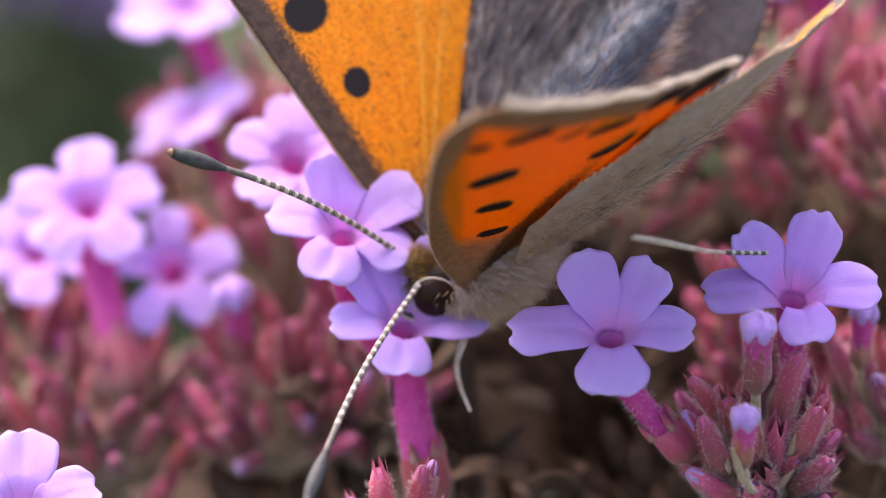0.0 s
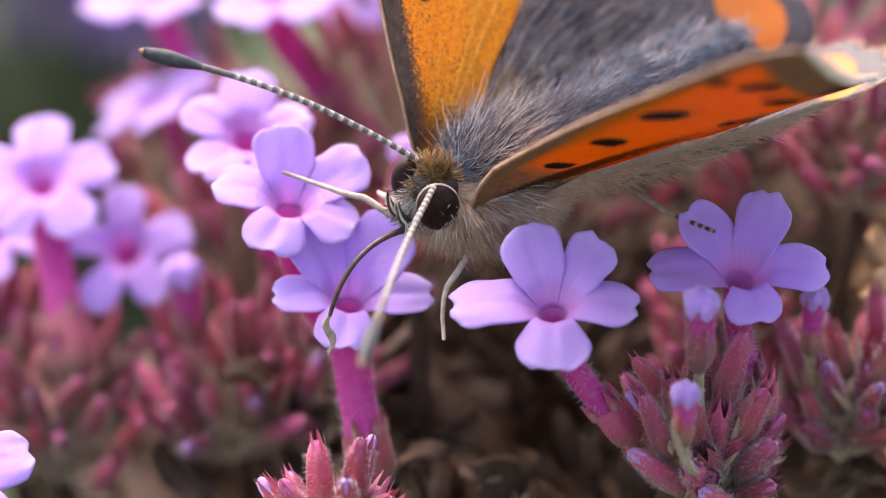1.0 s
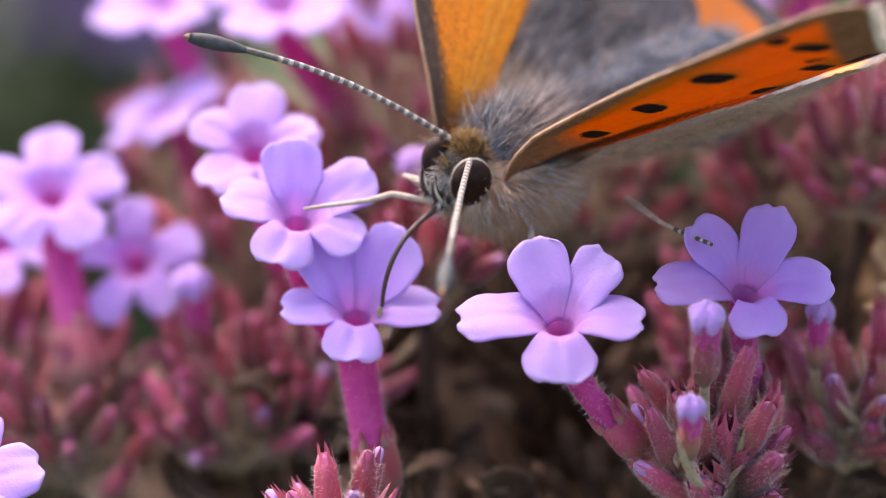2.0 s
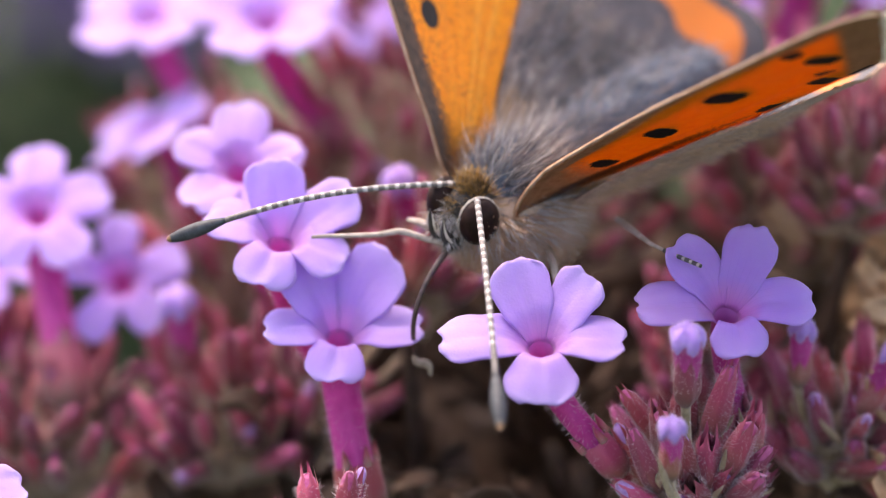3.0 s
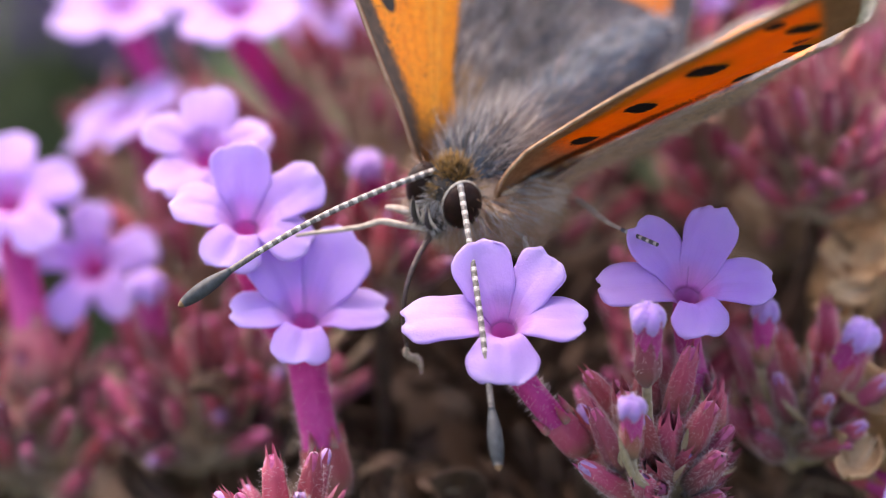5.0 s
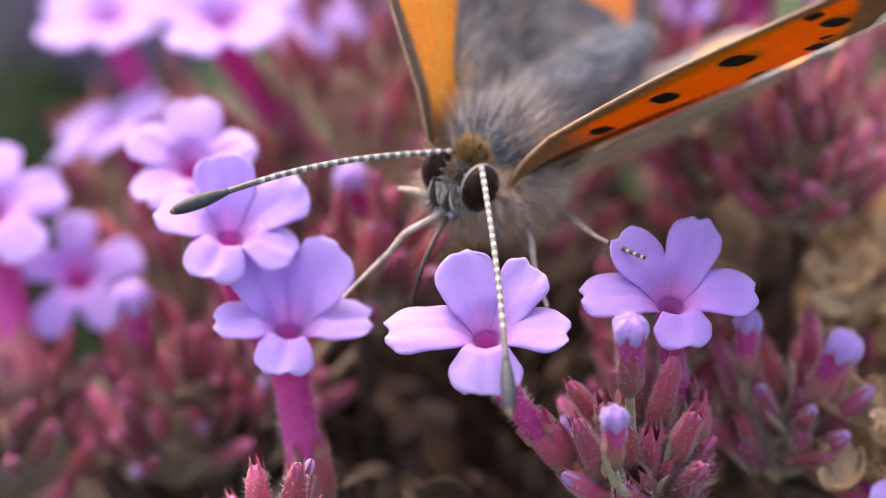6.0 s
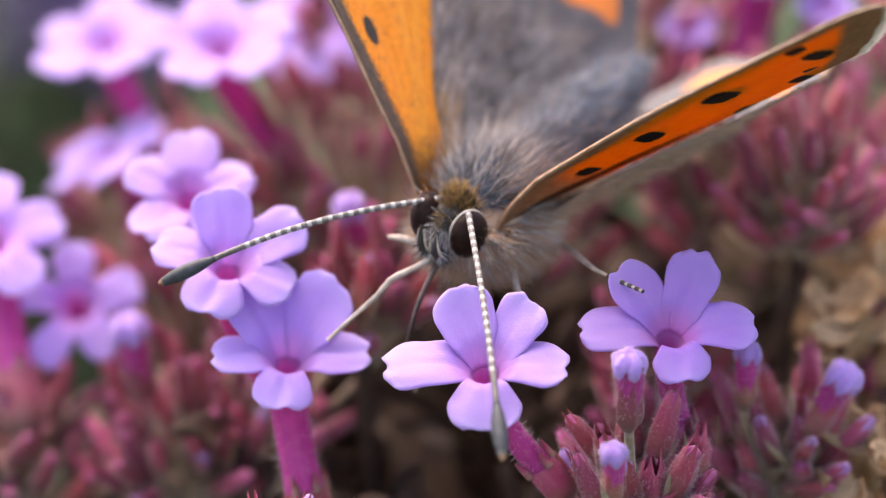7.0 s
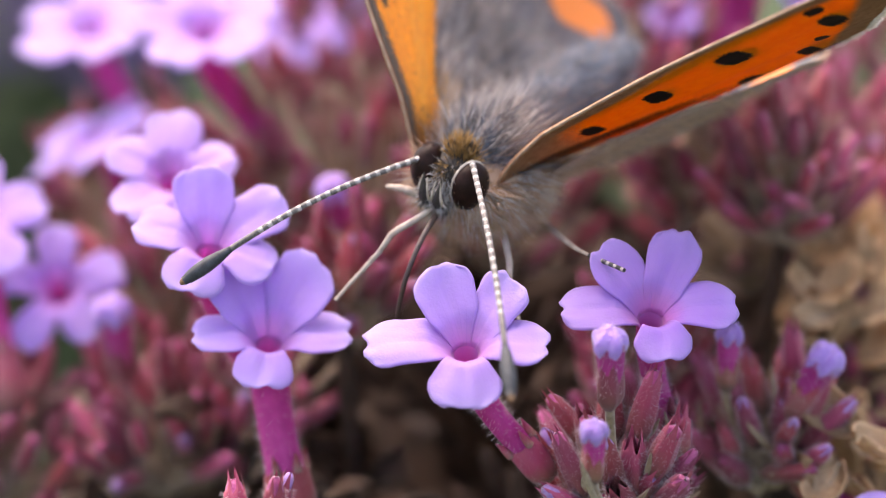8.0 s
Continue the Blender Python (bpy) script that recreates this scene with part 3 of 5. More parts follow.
def floret(pos, normal, root, petals, size=1.0, seed=0, label="open lilac verbena floret on a magenta tube", hairs=430, tube_r=0.52, bend=0.5, wing_shade=0.0):
    """petals: (angle, length, half width, rise, droop, cup, twist) in the floret's own plane, x to the side and y upwards."""
    rng = np.random.default_rng(seed + 100)
    m = facing(pos, normal)
    inv = m.inverted()
    th = thing("verbena_floret", label, "flower", "open verbena florets", m)
    order = sorted(petals, key=lambda row: row[0] % 360)
    for i, (a, L, W, rise, droop, cup, tw) in enumerate(order):
        beside = (order[i - 1][3], order[(i + 1) % len(order)][3])
        P, at = petal_grid(a, L * size, W * size, rise, droop, cup, tw, beside, wave=.07, seed=seed + i * 1.7)
        g = Geo()
        at = {**at, "wing_shade": np.full(P.shape[:2], wing_shade)}
        P = P + np.array([0, 0, .006 * i])
        g.solid(P, 0.07, attrs=at)
        part("petal", g, PETAL, th)
    t = Geo()
    zz = np.array([-.80, -.95, -1.2, -1.5, -1.8, -1.86])
    t.tube(np.stack([0 * zz, 0 * zz, zz], 1), [.505, .45, .40, .34, .26, .02], 20, caps=False)
    part("throat", t, THROAT, th, "magenta throat")
    r = np.array(inv @ (Vector(root) * MM)) / MM
    dist = np.linalg.norm(r)
    tp = bezier((0, 0, -.72), (0, 0, -dist * .45), r * (1 - bend * .5) + np.array([0, 0, -.3]), r, 16)
    g = Geo()
    g.tube(tp, [.54, tube_r * 1.0, tube_r * .97, tube_r * .94, tube_r * .95, tube_r * 1.0, tube_r * .95, tube_r * .7], 16, 0, False, 0.03, 5)
    part("tube", g, TUBE, th, "magenta corolla tube")
    f = Geo()
    for j in range(int(hairs * 2.2)):
        k = rng.uniform(.1, 1) * 14.9
        i0 = int(k)
        p = tp[i0] + (tp[min(i0 + 1, 15)] - tp[i0]) * (k - i0)
        tan = tp[min(i0 + 1, 15)] - tp[i0]
        e = np.cross(tan, rng.standard_normal(3))
        e /= np.linalg.norm(e)
        f.hair(p + e * tube_r * .85, p + e * (tube_r + rng.uniform(.08, .30)) - tan * .1, .011, rng)
    if hairs:
        part("fuzz", f, FUZZ, th, "fine pale hairs", kind="stuff")
    c = Geo()
    cp = tp[10:]
    c.tube(cp[::-1], [tube_r * .7, tube_r * 1.12, tube_r * 1.25, tube_r * 1.25, tube_r * 1.2, tube_r * 1.15], 20, 0, False, 0.06, 5)
    tipd = cp[0] - cp[1]
    tipd /= np.linalg.norm(tipd)
    for j in range(5):
        e = np.cross(tipd, (math.cos(j * 1.2566), math.sin(j * 1.2566), .3))
        e /= np.linalg.norm(e)
        q = cp[0] + e * tube_r * 1.1
        c.tube(np.stack([q - tipd * .1, q + tipd * .35 + e * .05, q + tipd * .75 + e * .12]), [.2, .14, .02], 6)
    part("calyx", c, CALYX, th, "wine-red hairy calyx")
    return th


def five(spin, L=2.55, W=1.15, rise=.10, droop=.12, cup=.12, vary=0.1, seed=0, change=None):
    """Five petals round the throat; change: {index: dict of angle, L, W, ...}."""
    rng = np.random.default_rng(seed)
    out = []
    for i in range(5):
        k = lambda s: 1 + rng.uniform(-vary, vary) * s
        row = dict(angle=spin + 72 * i + rng.uniform(-4, 4), L=L * k(1), W=W * k(1), rise=rise * k(2), droop=droop * k(2), cup=cup * k(2), twist=rng.uniform(-.2, .2))
        row.update((change or {}).get(i, {}))
        out.append(tuple(row[n] for n in ("angle", "L", "W", "rise", "droop", "cup", "twist")))
    return out


# clusters of buds
bud_cluster((7.7, -1.0, -10.9), (3.9, 3.8, 5.0), 32, 1, lilac=.3, extra=[
    ((6.6, -3.4, -2.5), (-.05, -.15, 1), 3, True, 1.0), ((5.96, -5.64, -4.99), (-.05, -.2, 1), 1, True, .8)])
bud_cluster((14.0, 5.0, -12.0), (4.2, 4.2, 5.0), 26, 2, lilac=.35, extra=[((16.03, 3.47, -6.75), (.45, -.1, 1), 3, True, 1.15), ((12.03, 3.85, -5.94), (0, 0, 1), 1, True, .85)])
bud_cluster((-11.8, 14.4, -18.0), (6.0, 5.5, 7.0), 44, 3, lilac=.1, extra=[((-13.94, 13.09, -9.5), (-.1, -.2, 1), 3, True, 1.35)])
bud_cluster((-20.5, 15.4, -19.8), (5.4, 5.4, 7.0), 36, 4, lilac=.15)
bud_cluster((-4.0, 30.0, -12.0), (8.5, 7.5, 10.0), 62, 5, lilac=.12)
bud_cluster((17.5, 29.0, -13.0), (9.5, 8.0, 10.5), 66, 6, lilac=.05)
bud_cluster((-6.3, -3.6, -12.4), (3.2, 3.0, 3.4), 15, 7, lilac=.4)
bud_cluster((-16.0, 37.0, -16.0), (7.5, 7.0, 9.0), 40, 8, lilac=.1)
bud_cluster((9.0, 40.0, -9.0), (8.0, 7.0, 9.5), 40, 9, lilac=.2)

bud_cluster((-24.0, 20.0, -20.0), (7.0, 6.0, 8.0), 34, 44, lilac=.1)
bud_cluster((-12.5, 23.0, -15.0), (6.0, 5.0, 8.0), 38, 45, lilac=.1)
bud_cluster((20.5, 14.0, -17.5), (4.5, 4.5, 5.5), 26, 46, lilac=.2)
bud_cluster((24.0, 24.0, -12.0), (6.0, 6.0, 9.0), 34, 47, lilac=.1)
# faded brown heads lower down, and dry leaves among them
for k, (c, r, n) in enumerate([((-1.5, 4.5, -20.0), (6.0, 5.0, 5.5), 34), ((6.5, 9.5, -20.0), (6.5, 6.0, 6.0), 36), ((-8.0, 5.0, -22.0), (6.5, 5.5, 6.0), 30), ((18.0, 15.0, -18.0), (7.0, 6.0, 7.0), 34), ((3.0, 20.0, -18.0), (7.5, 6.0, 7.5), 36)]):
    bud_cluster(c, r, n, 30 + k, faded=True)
bud_cluster((-8.5, 13.5, -16.5), (4.5, 4.0, 6.5), 26, 40, lilac=.1, extra=[((-4.29, 14.54, -4.3), (-.35, -.1, 1), 3, True, 1.25), ((-2.6, 13.0, -7.0), (-.2, -.2, 1), 1, False, 1.1)])
bud_cluster((14.0, 48.0, -6.0), (8.0, 6.0, 9.0), 34, 48, lilac=.4)
bud_cluster((-1.0, 46.0, -7.0), (8.0, 6.0, 9.0), 34, 49, lilac=.2)
bud_cluster((28.0, 40.0, -10.0), (8.0, 6.0, 10.0), 34, 51, lilac=.2)
bud_cluster((-3.5, 39.0, -7.0), (8.0, 5.0, 9.0), 40, 52, lilac=.15)
bud_cluster((3.5, 24.0, -11.0), (6.0, 5.5, 8.0), 36, 41, lilac=.05)
bud_cluster((10.0, 13.0, -12.5), (4.5, 4.5, 5.5), 24, 42, lilac=.1)
bud_cluster((16.2, 16.9, -6.4), (4.6, 4.2, 6.0), 34, 61, lilac=0.05)
bud_cluster((12.5, 22.1, -7.0), (4.4, 4.2, 6.0), 30, 62, lilac=0.05)
bud_cluster((-3.6, 13.2, -9.5), (4.0, 3.6, 5.0), 26, 63, lilac=0.20)
bud_cluster((10.0, 12.0, -14.5), (4.0, 3.6, 4.6), 22, 64, lilac=0.10)

# open florets, nearest first
floret((1.52, -1.92, -3.65), (-.04, -.36, .93), (4.77, -0.57, -10.20), [
    (178, 3.15, 1.15, .04, .08, .10, .1), (112, 2.25, 1.05, .52, -.03, .16, -.1), (50, 2.35, .95, .38, .02, .14, .2), (-4, 2.5, 1.1, .06, .08, .10, -.1), (-92, 2.15, 1.25, -.20, .10, .10, 0)], seed=1, size=1.04)
floret((-5.99, 2.45, -5.64), (.10, -.36, .93), (-5.1, 1.4, -13.6), [
    (183, 2.5, 1.0, .06, .12, .12, .1), (134, 2.45, 1.25, .62, -.02, .14, 0), (58, 2.6, 1.3, .66, -.02, .10, .25), (6, 2.75, 1.1, .10, .08, .12, -.1), (-95, 1.9, 1.2, -.12, .16, .1, 0)], seed=2, tube_r=.78)
# this floret's petals are tinted deeper to stand for the wing's shadow
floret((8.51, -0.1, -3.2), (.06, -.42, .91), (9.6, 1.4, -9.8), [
    (180, 3.0, 1.1, .0, .12, .1, .1), (132, 2.5, 1.02, .36, .0, .14, 0), (68, 2.6, 1.02, .44, .0, .14, .1), (6, 2.7, 1.05, .12, .08, .12, 0), (-78, 1.75, 1.1, -.12, .13, .1, 0)], seed=3, wing_shade=.45, label="freshly opened deep violet verbena floret")
floret((-8.32, 4.33, -2.54), (.12, -.34, .93), (-6.0, 9.4, -13.0), [
    (165, 2.6, 1.15, .06, .10, .12, 0), (102, 2.3, 1.2, .58, -.02, .15, 0), (34, 2.8, 1.15, .36, .02, .1, .2), (-22, 2.35, 1.15, 0, .1, .1, 0), (-108, 2.1, 1.25, -.12, .13, .1, 0)], seed=4)
floret((-10.71, 11.89, -2.89), (.05, -.45, .88), (-9.6, 16.0, -12.5), five(90, 2.6, 1.2, .2, .08, seed=5), seed=5, hairs=0)
floret((-17.07, 17.82, -11.2), (.05, -.74, .67), (-14.6, 19.6, -18.0), five(95, 2.75, 0.98, .14, .1, seed=6), seed=6, hairs=0)
floret((-20.6, 17.4, -7.5), (.1, -.5, .86), (-18.9, 13.4, -15.6), five(95, 2.9, 1.23, .1, .1, seed=7), seed=7, hairs=0, tube_r=.85)
floret((-23.97, 21.08, -11.59), (.1, -.45, .88), (-19.8, 13.2, -18.0), five(60, 2.9, 1.19, .1, .1, seed=8), seed=8, hairs=0)
floret((-17.86, 35.49, -4.35), (-.15, -.25, .95), (-14.39, 34.31, -11.61), five(80, 3.5, 1.5, .22, .1, seed=9), seed=9, hairs=0, tube_r=0.8)
floret((-10.92, 28.13, -1.91), (.0, -.33, .94), (-7.00, 30.56, -10.18), five(100, 3.3, 1.5, .25, .1, seed=10), seed=10, hairs=0, tube_r=0.8)
floret((-17.39, 31.18, -8.85), (-.4, -.05, .9), (-15.6, 34.0, -16.5), five(70, 3.1, 1.5, .1, .12, seed=11), seed=11, hairs=0)
floret((-6.81, 37.96, -4.25), (.1, -.45, .89), (-4.73, 39.89, -13.66), five(40, 3.41, 1.65, .1, .12, seed=12), seed=12, hairs=0)
floret((-20.1, -4.26, -9.7), (.1, -.5, .86), (-21.5, -2.0, -16.5), five(90, 2.7, 1.2, .12, .1, seed=13), seed=13, hairs=0)
floret((19.5, -0.95, -12.3), (-.1, -.5, .86), (15.0, 4.4, -13.0), five(90, 2.7, 1.2, .12, .1, seed=14), seed=14, hairs=0)
floret((16.6, 39.0, -1.0), (-.1, -.3, .95), (15.8, 39.5, -9.5), five(70, 2.7, 1.2, .1, .12, seed=15), seed=15, hairs=0, tube_r=.75)
floret((18.2, 40.0, -1.2), (.2, -.2, .95), (17.0, 41.0, -9.0), five(40, 2.7, 1.2, .1, .12, seed=16), seed=16, hairs=0, tube_r=.75)
floret((13.2, 38.0, -4.4), (-.2, -.4, .9), (11.5, 40.5, -10.0), five(20, 1.2, .6, .1, .12, seed=17), seed=17, hairs=0)
floret((20.5, 38.0, -3.2), (.1, -.4, .9), (18.0, 41.0, -9.5), five(50, 1.3, .65, .1, .12, seed=18), seed=18, hairs=0)


# ---------------------------------------------------------------- dried leaves and litter inside the head
def dry_leaf(pos, normal, L, W, curl, spin, seed, mat, label):
    rng = np.random.default_rng(seed)
    u = np.linspace(0, 1, 14)[:, None]
    v = np.linspace(-1, 1, 9)[None, :]
    w = W * np.sin(math.pi * np.clip(.06 + .9 * u, 0, 1)) ** .8
    ang = curl * u
    x = L * np.sin(ang) / max(curl, .1)
    z = L * (1 - np.cos(ang)) / max(curl, .1)
    P = np.stack([x + 0 * v, w * v * np.cos(.7 * v), z + .45 * W * v ** 2 + .12 * W * np.sin(7 * u + 5 * v + seed)], 2)
    P = P + rng.standard_normal(P.shape) * .02
    g = Geo()
    g.solid(P, .09)
    th = thing("dried_leaf", label, "leaf", "dried leaves among the buds", facing(pos, normal, spin))
    part("blade", g, mat, th)
    r = Geo()
    r.tube(P[:, 4] - np.array([0, 0, .06]), [.16, .12, .05], 6)
    part("midrib", r, BRANCH, th)


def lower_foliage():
    """Dead leaves and stalks added to fill the plant below the heads, shade-dark brown."""
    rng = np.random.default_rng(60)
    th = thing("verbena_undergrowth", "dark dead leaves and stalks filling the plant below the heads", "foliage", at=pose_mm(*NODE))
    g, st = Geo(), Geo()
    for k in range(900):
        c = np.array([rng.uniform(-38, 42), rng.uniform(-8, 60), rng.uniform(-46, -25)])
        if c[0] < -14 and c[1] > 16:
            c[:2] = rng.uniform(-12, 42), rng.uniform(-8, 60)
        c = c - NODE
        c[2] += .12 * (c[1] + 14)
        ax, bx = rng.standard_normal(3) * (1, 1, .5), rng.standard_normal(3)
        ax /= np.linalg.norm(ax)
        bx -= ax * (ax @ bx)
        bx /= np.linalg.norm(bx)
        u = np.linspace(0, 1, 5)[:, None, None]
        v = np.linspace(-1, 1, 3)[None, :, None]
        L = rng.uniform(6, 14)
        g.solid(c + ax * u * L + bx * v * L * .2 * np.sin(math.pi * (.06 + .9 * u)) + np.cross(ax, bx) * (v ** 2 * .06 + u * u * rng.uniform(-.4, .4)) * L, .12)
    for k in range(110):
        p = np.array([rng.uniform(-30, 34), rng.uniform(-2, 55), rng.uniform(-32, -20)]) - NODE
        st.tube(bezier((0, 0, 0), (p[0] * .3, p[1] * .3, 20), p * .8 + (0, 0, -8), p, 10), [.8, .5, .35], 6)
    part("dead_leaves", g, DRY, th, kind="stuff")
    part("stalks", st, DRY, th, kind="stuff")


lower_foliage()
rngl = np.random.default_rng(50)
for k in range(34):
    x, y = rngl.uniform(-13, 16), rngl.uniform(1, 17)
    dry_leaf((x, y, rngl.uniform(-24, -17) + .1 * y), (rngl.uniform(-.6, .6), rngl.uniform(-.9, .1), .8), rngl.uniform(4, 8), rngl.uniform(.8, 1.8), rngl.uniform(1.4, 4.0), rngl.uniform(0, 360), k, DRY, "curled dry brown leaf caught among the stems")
for k in range(18):
    p = (rngl.uniform(16, 23), rngl.uniform(15, 21), rngl.uniform(-14.5, -8.5))
    n, L, W, c, s = (rngl.uniform(-.3, .3), rngl.uniform(-.5, .1), .9), rngl.uniform(2.6, 4.4), rngl.uniform(.9, 1.6), rngl.uniform(.8, 2.4), rngl.uniform(0, 360)
    dry_leaf(p, n, L, W, c, s, 80 + k, DRY_PALE, "broad curled tan dry leaf")

for k in range(12):
    p = (rngl.uniform(17, 23), rngl.uniform(8.5, 13), rngl.uniform(-20, -14.5))
    dry_leaf(p, (rngl.uniform(-.3, .3), rngl.uniform(-.6, 0), .9), rngl.uniform(3, 5), rngl.uniform(.9, 1.6), rngl.uniform(.8, 2.4), rngl.uniform(0, 360), 120 + k, DRY_PALE, "broad curled tan dry leaf")
for k, (x, y, z) in enumerate(((17.5, 11.0, -9.4), (17.3, 3.4, -11.6), (18.3, 18.6, -9.8), (17.5, 15.5, -16.5), (19.3, 14.4, -14.1), (20.8, 24.7, -10.9))):
    for j in range(6):
        p = (x + rngl.uniform(-1.6, 1.6), y + rngl.uniform(-1, 1.5), z + rngl.uniform(-1.8, 1.6))
        dry_leaf(p, (rngl.uniform(-.4, .4), rngl.uniform(-.7, -.2), .8), rngl.uniform(2.4, 4.2), rngl.uniform(.9, 1.6), rngl.uniform(.6, 2.0), rngl.uniform(0, 360), 160 + k * 6 + j, DRY_PALE, "broad curled tan dry leaf")


# ---------------------------------------------------------------- butterfly (its own space: x to its right, y ahead, z up; origin in the head)
fly = thing("butterfly", "small orange and grey copper butterfly feeding, wings half open", "butterfly")
rngf = np.random.default_rng(21)


def unit(v):
    v = np.asarray(v, float)
    return v / np.linalg.norm(v)


def axes_pose(origin, x, y, z):
    m = Matrix((Vector(x), Vector(y), Vector(z))).transposed().to_4x4()
    return Matrix.Translation(Vector(origin) * MM) @ m


# black spots of the forewing: place along the leading edge and behind it, half sizes
UNDER_SPOTS = ((3.4, 2.1, .40, .56), (6.4, 1.75, .45, .66), (9.8, 1.25, .54, .88), (8.9, 5.85, .46, .95), (13.5, 2.0, .42, .85),
               (11.5, 5.25, .34, .95), (13.4, .3, .35, .4), (12.5, 3.7, .26, .6), (10.7, 9.1, .7, 1.1), (11.7, 7.4, .5, .9))
UPPER_SPOTS = ((6.5, 1.8, .62, .62), (9.9, 1.35, .85, 1.0), (9.3, 6.0, .7, .8), (13.6, 2.0, .6, 1.0), (11.9, 5.2, .6, .8), (8.3, 7.6, .6, .7))


def forewing(side):
    """side: -1 the butterfly's left, 1 its right. In the wing's space: x along the span, y along the chord."""
    nu, nv = 100, 60
    x = (-1.9 + 18.8 * np.linspace(0, 1, nu) ** 1.15)[:, None]
    v = np.linspace(0, 1, nv)[None, :]
    y0 = np.interp(x, [-1.9, -1.2, -.4, 1, 2, 3.5, 5, 9, 13, 15.3, 16.2, 16.7, 16.9], [2.0, 1.4, .85, .3, .05, -.25, -.45, -.9, -1.25, -1.2, -.9, -.4, .1])
    ymax = np.interp(x, [-1.9, -1, 1, 3, 10.4, 10.9, 11.4, 12.8, 14.8, 16.2, 16.7, 16.9], [2.9, 3.3, 3.9, 4.8, 10.4, 10.6, 10.0, 7.4, 4.0, 1.7, .9, .6])
    y = y0 + v * (ymax - y0)
    X = x + 0 * y
    h = np.interp(y, [-1.3, -.7, 0, .8, 1.8, 3, 6, 11], [.75, .68, .53, .37, .13, -.1, -.3, .05])
    h = h * np.clip(.25 + X / 3, 0, 1) - .3 * np.exp(-np.clip(X, -1.2, 20) / 1.2) + .035 * np.sin(y * 2.6 - x * .35)
    P = np.stack([X, y, -side * h], 2)
    costa = y - y0
    dist_out = (16.9 - X) * .872 + (.4 - y) * .49
    spot, upper = np.full(X.shape, -1.0), np.full(X.shape, -1.0)
    for sx, sy, a, b in UNDER_SPOTS:
        spot = np.maximum(spot, 1 - (np.abs((X - sx - .1 * (y - sy)) / a) ** 3 + np.abs((y - sy) / b) ** 3) ** (1 / 3))
    for sx, sy, a, b in UPPER_SPOTS:
        upper = np.maximum(upper, 1 - np.sqrt(((X - sx) / a) ** 2 + ((y - sy) / b) ** 2))
    edge = np.maximum(1.1 - dist_out / 2.6, np.clip(1.0 - costa / 2.1, 0, 1) * np.clip(.62 + x / 12, .4, 1.1))
    dust = np.maximum(np.clip(1 - X / 4.5, 0, 1) * .75, np.maximum(.95 * np.clip(1 - costa / 2.6, 0, 1), np.maximum(.5 * np.clip(1 - (ymax - y) / 1.5, 0, 1), .40)))
    width = np.interp(X, [0, 3, 8, 11, 14], [1.4, .9, .45, .55, 1.1])
    under_edge = np.maximum(np.maximum(.5 + (1.45 - dist_out) / 1.1, .5 + (width - costa) / .9), np.clip(1.2 - X / 4.0, 0, 1))
    under_dust = np.clip(1.15 - np.abs(y - 2.5 - .34 * X) / .9, 0, 1) * np.clip(1.35 - X / 9, 0, 1)
    vein = np.zeros(X.shape)
    for slope, weight in ((.05, .35), (.2, .4), (.36, .5), (.54, .9), (.70, 1.0)):
        vein = np.maximum(vein, weight * np.clip(1 - np.abs(y - slope * X - 1.5) / (.12 + .012 * X * (slope > .5)), 0, 1))
    fields = {"spot": spot * .5 + .5, "upper_spot": upper * .5 + .5, "edge": edge, "dust": dust, "under_edge": under_edge, "under_dust": under_dust, "vein": vein}
    th = .07 + .15 * np.exp(-(costa / .2) ** 2) * np.clip(1.1 - x / 17, .3, 1)
    g = Geo()
    if side > 0:
        g.solid(P[:, ::-1], th[:, ::-1], 0, 1, {k: a[:, ::-1] for k, a in fields.items()})
    else:
        g.solid(P, th, 0, 1, fields)
    w = part("forewing", g, [WING_UP, WING_DOWN], fly, "orange forewing with black spots and a dusky border")
    f = Geo()
    f.tube(P[:, 0], [.065, .065, .06, .05], 6)
    part("costal_edge", f, COSTA, w, "brown leading edge")
    fr = Geo()
    for k in range(900):
        i = int(rngf.integers(int(nu * .72), nu - 1))
        p = P[i, -1] + (P[i + 1, -1] - P[i, -1]) * rngf.random()
        o = unit(np.array([.872, .49, 0]) + .18 * rngf.standard_normal(3))
        fr.hair(p - o * .1, p + o * rngf.uniform(.3, .6), .05, rngf)
    part("fringe", fr, FRINGE, w, "cream fringe", kind="stuff")
    return w


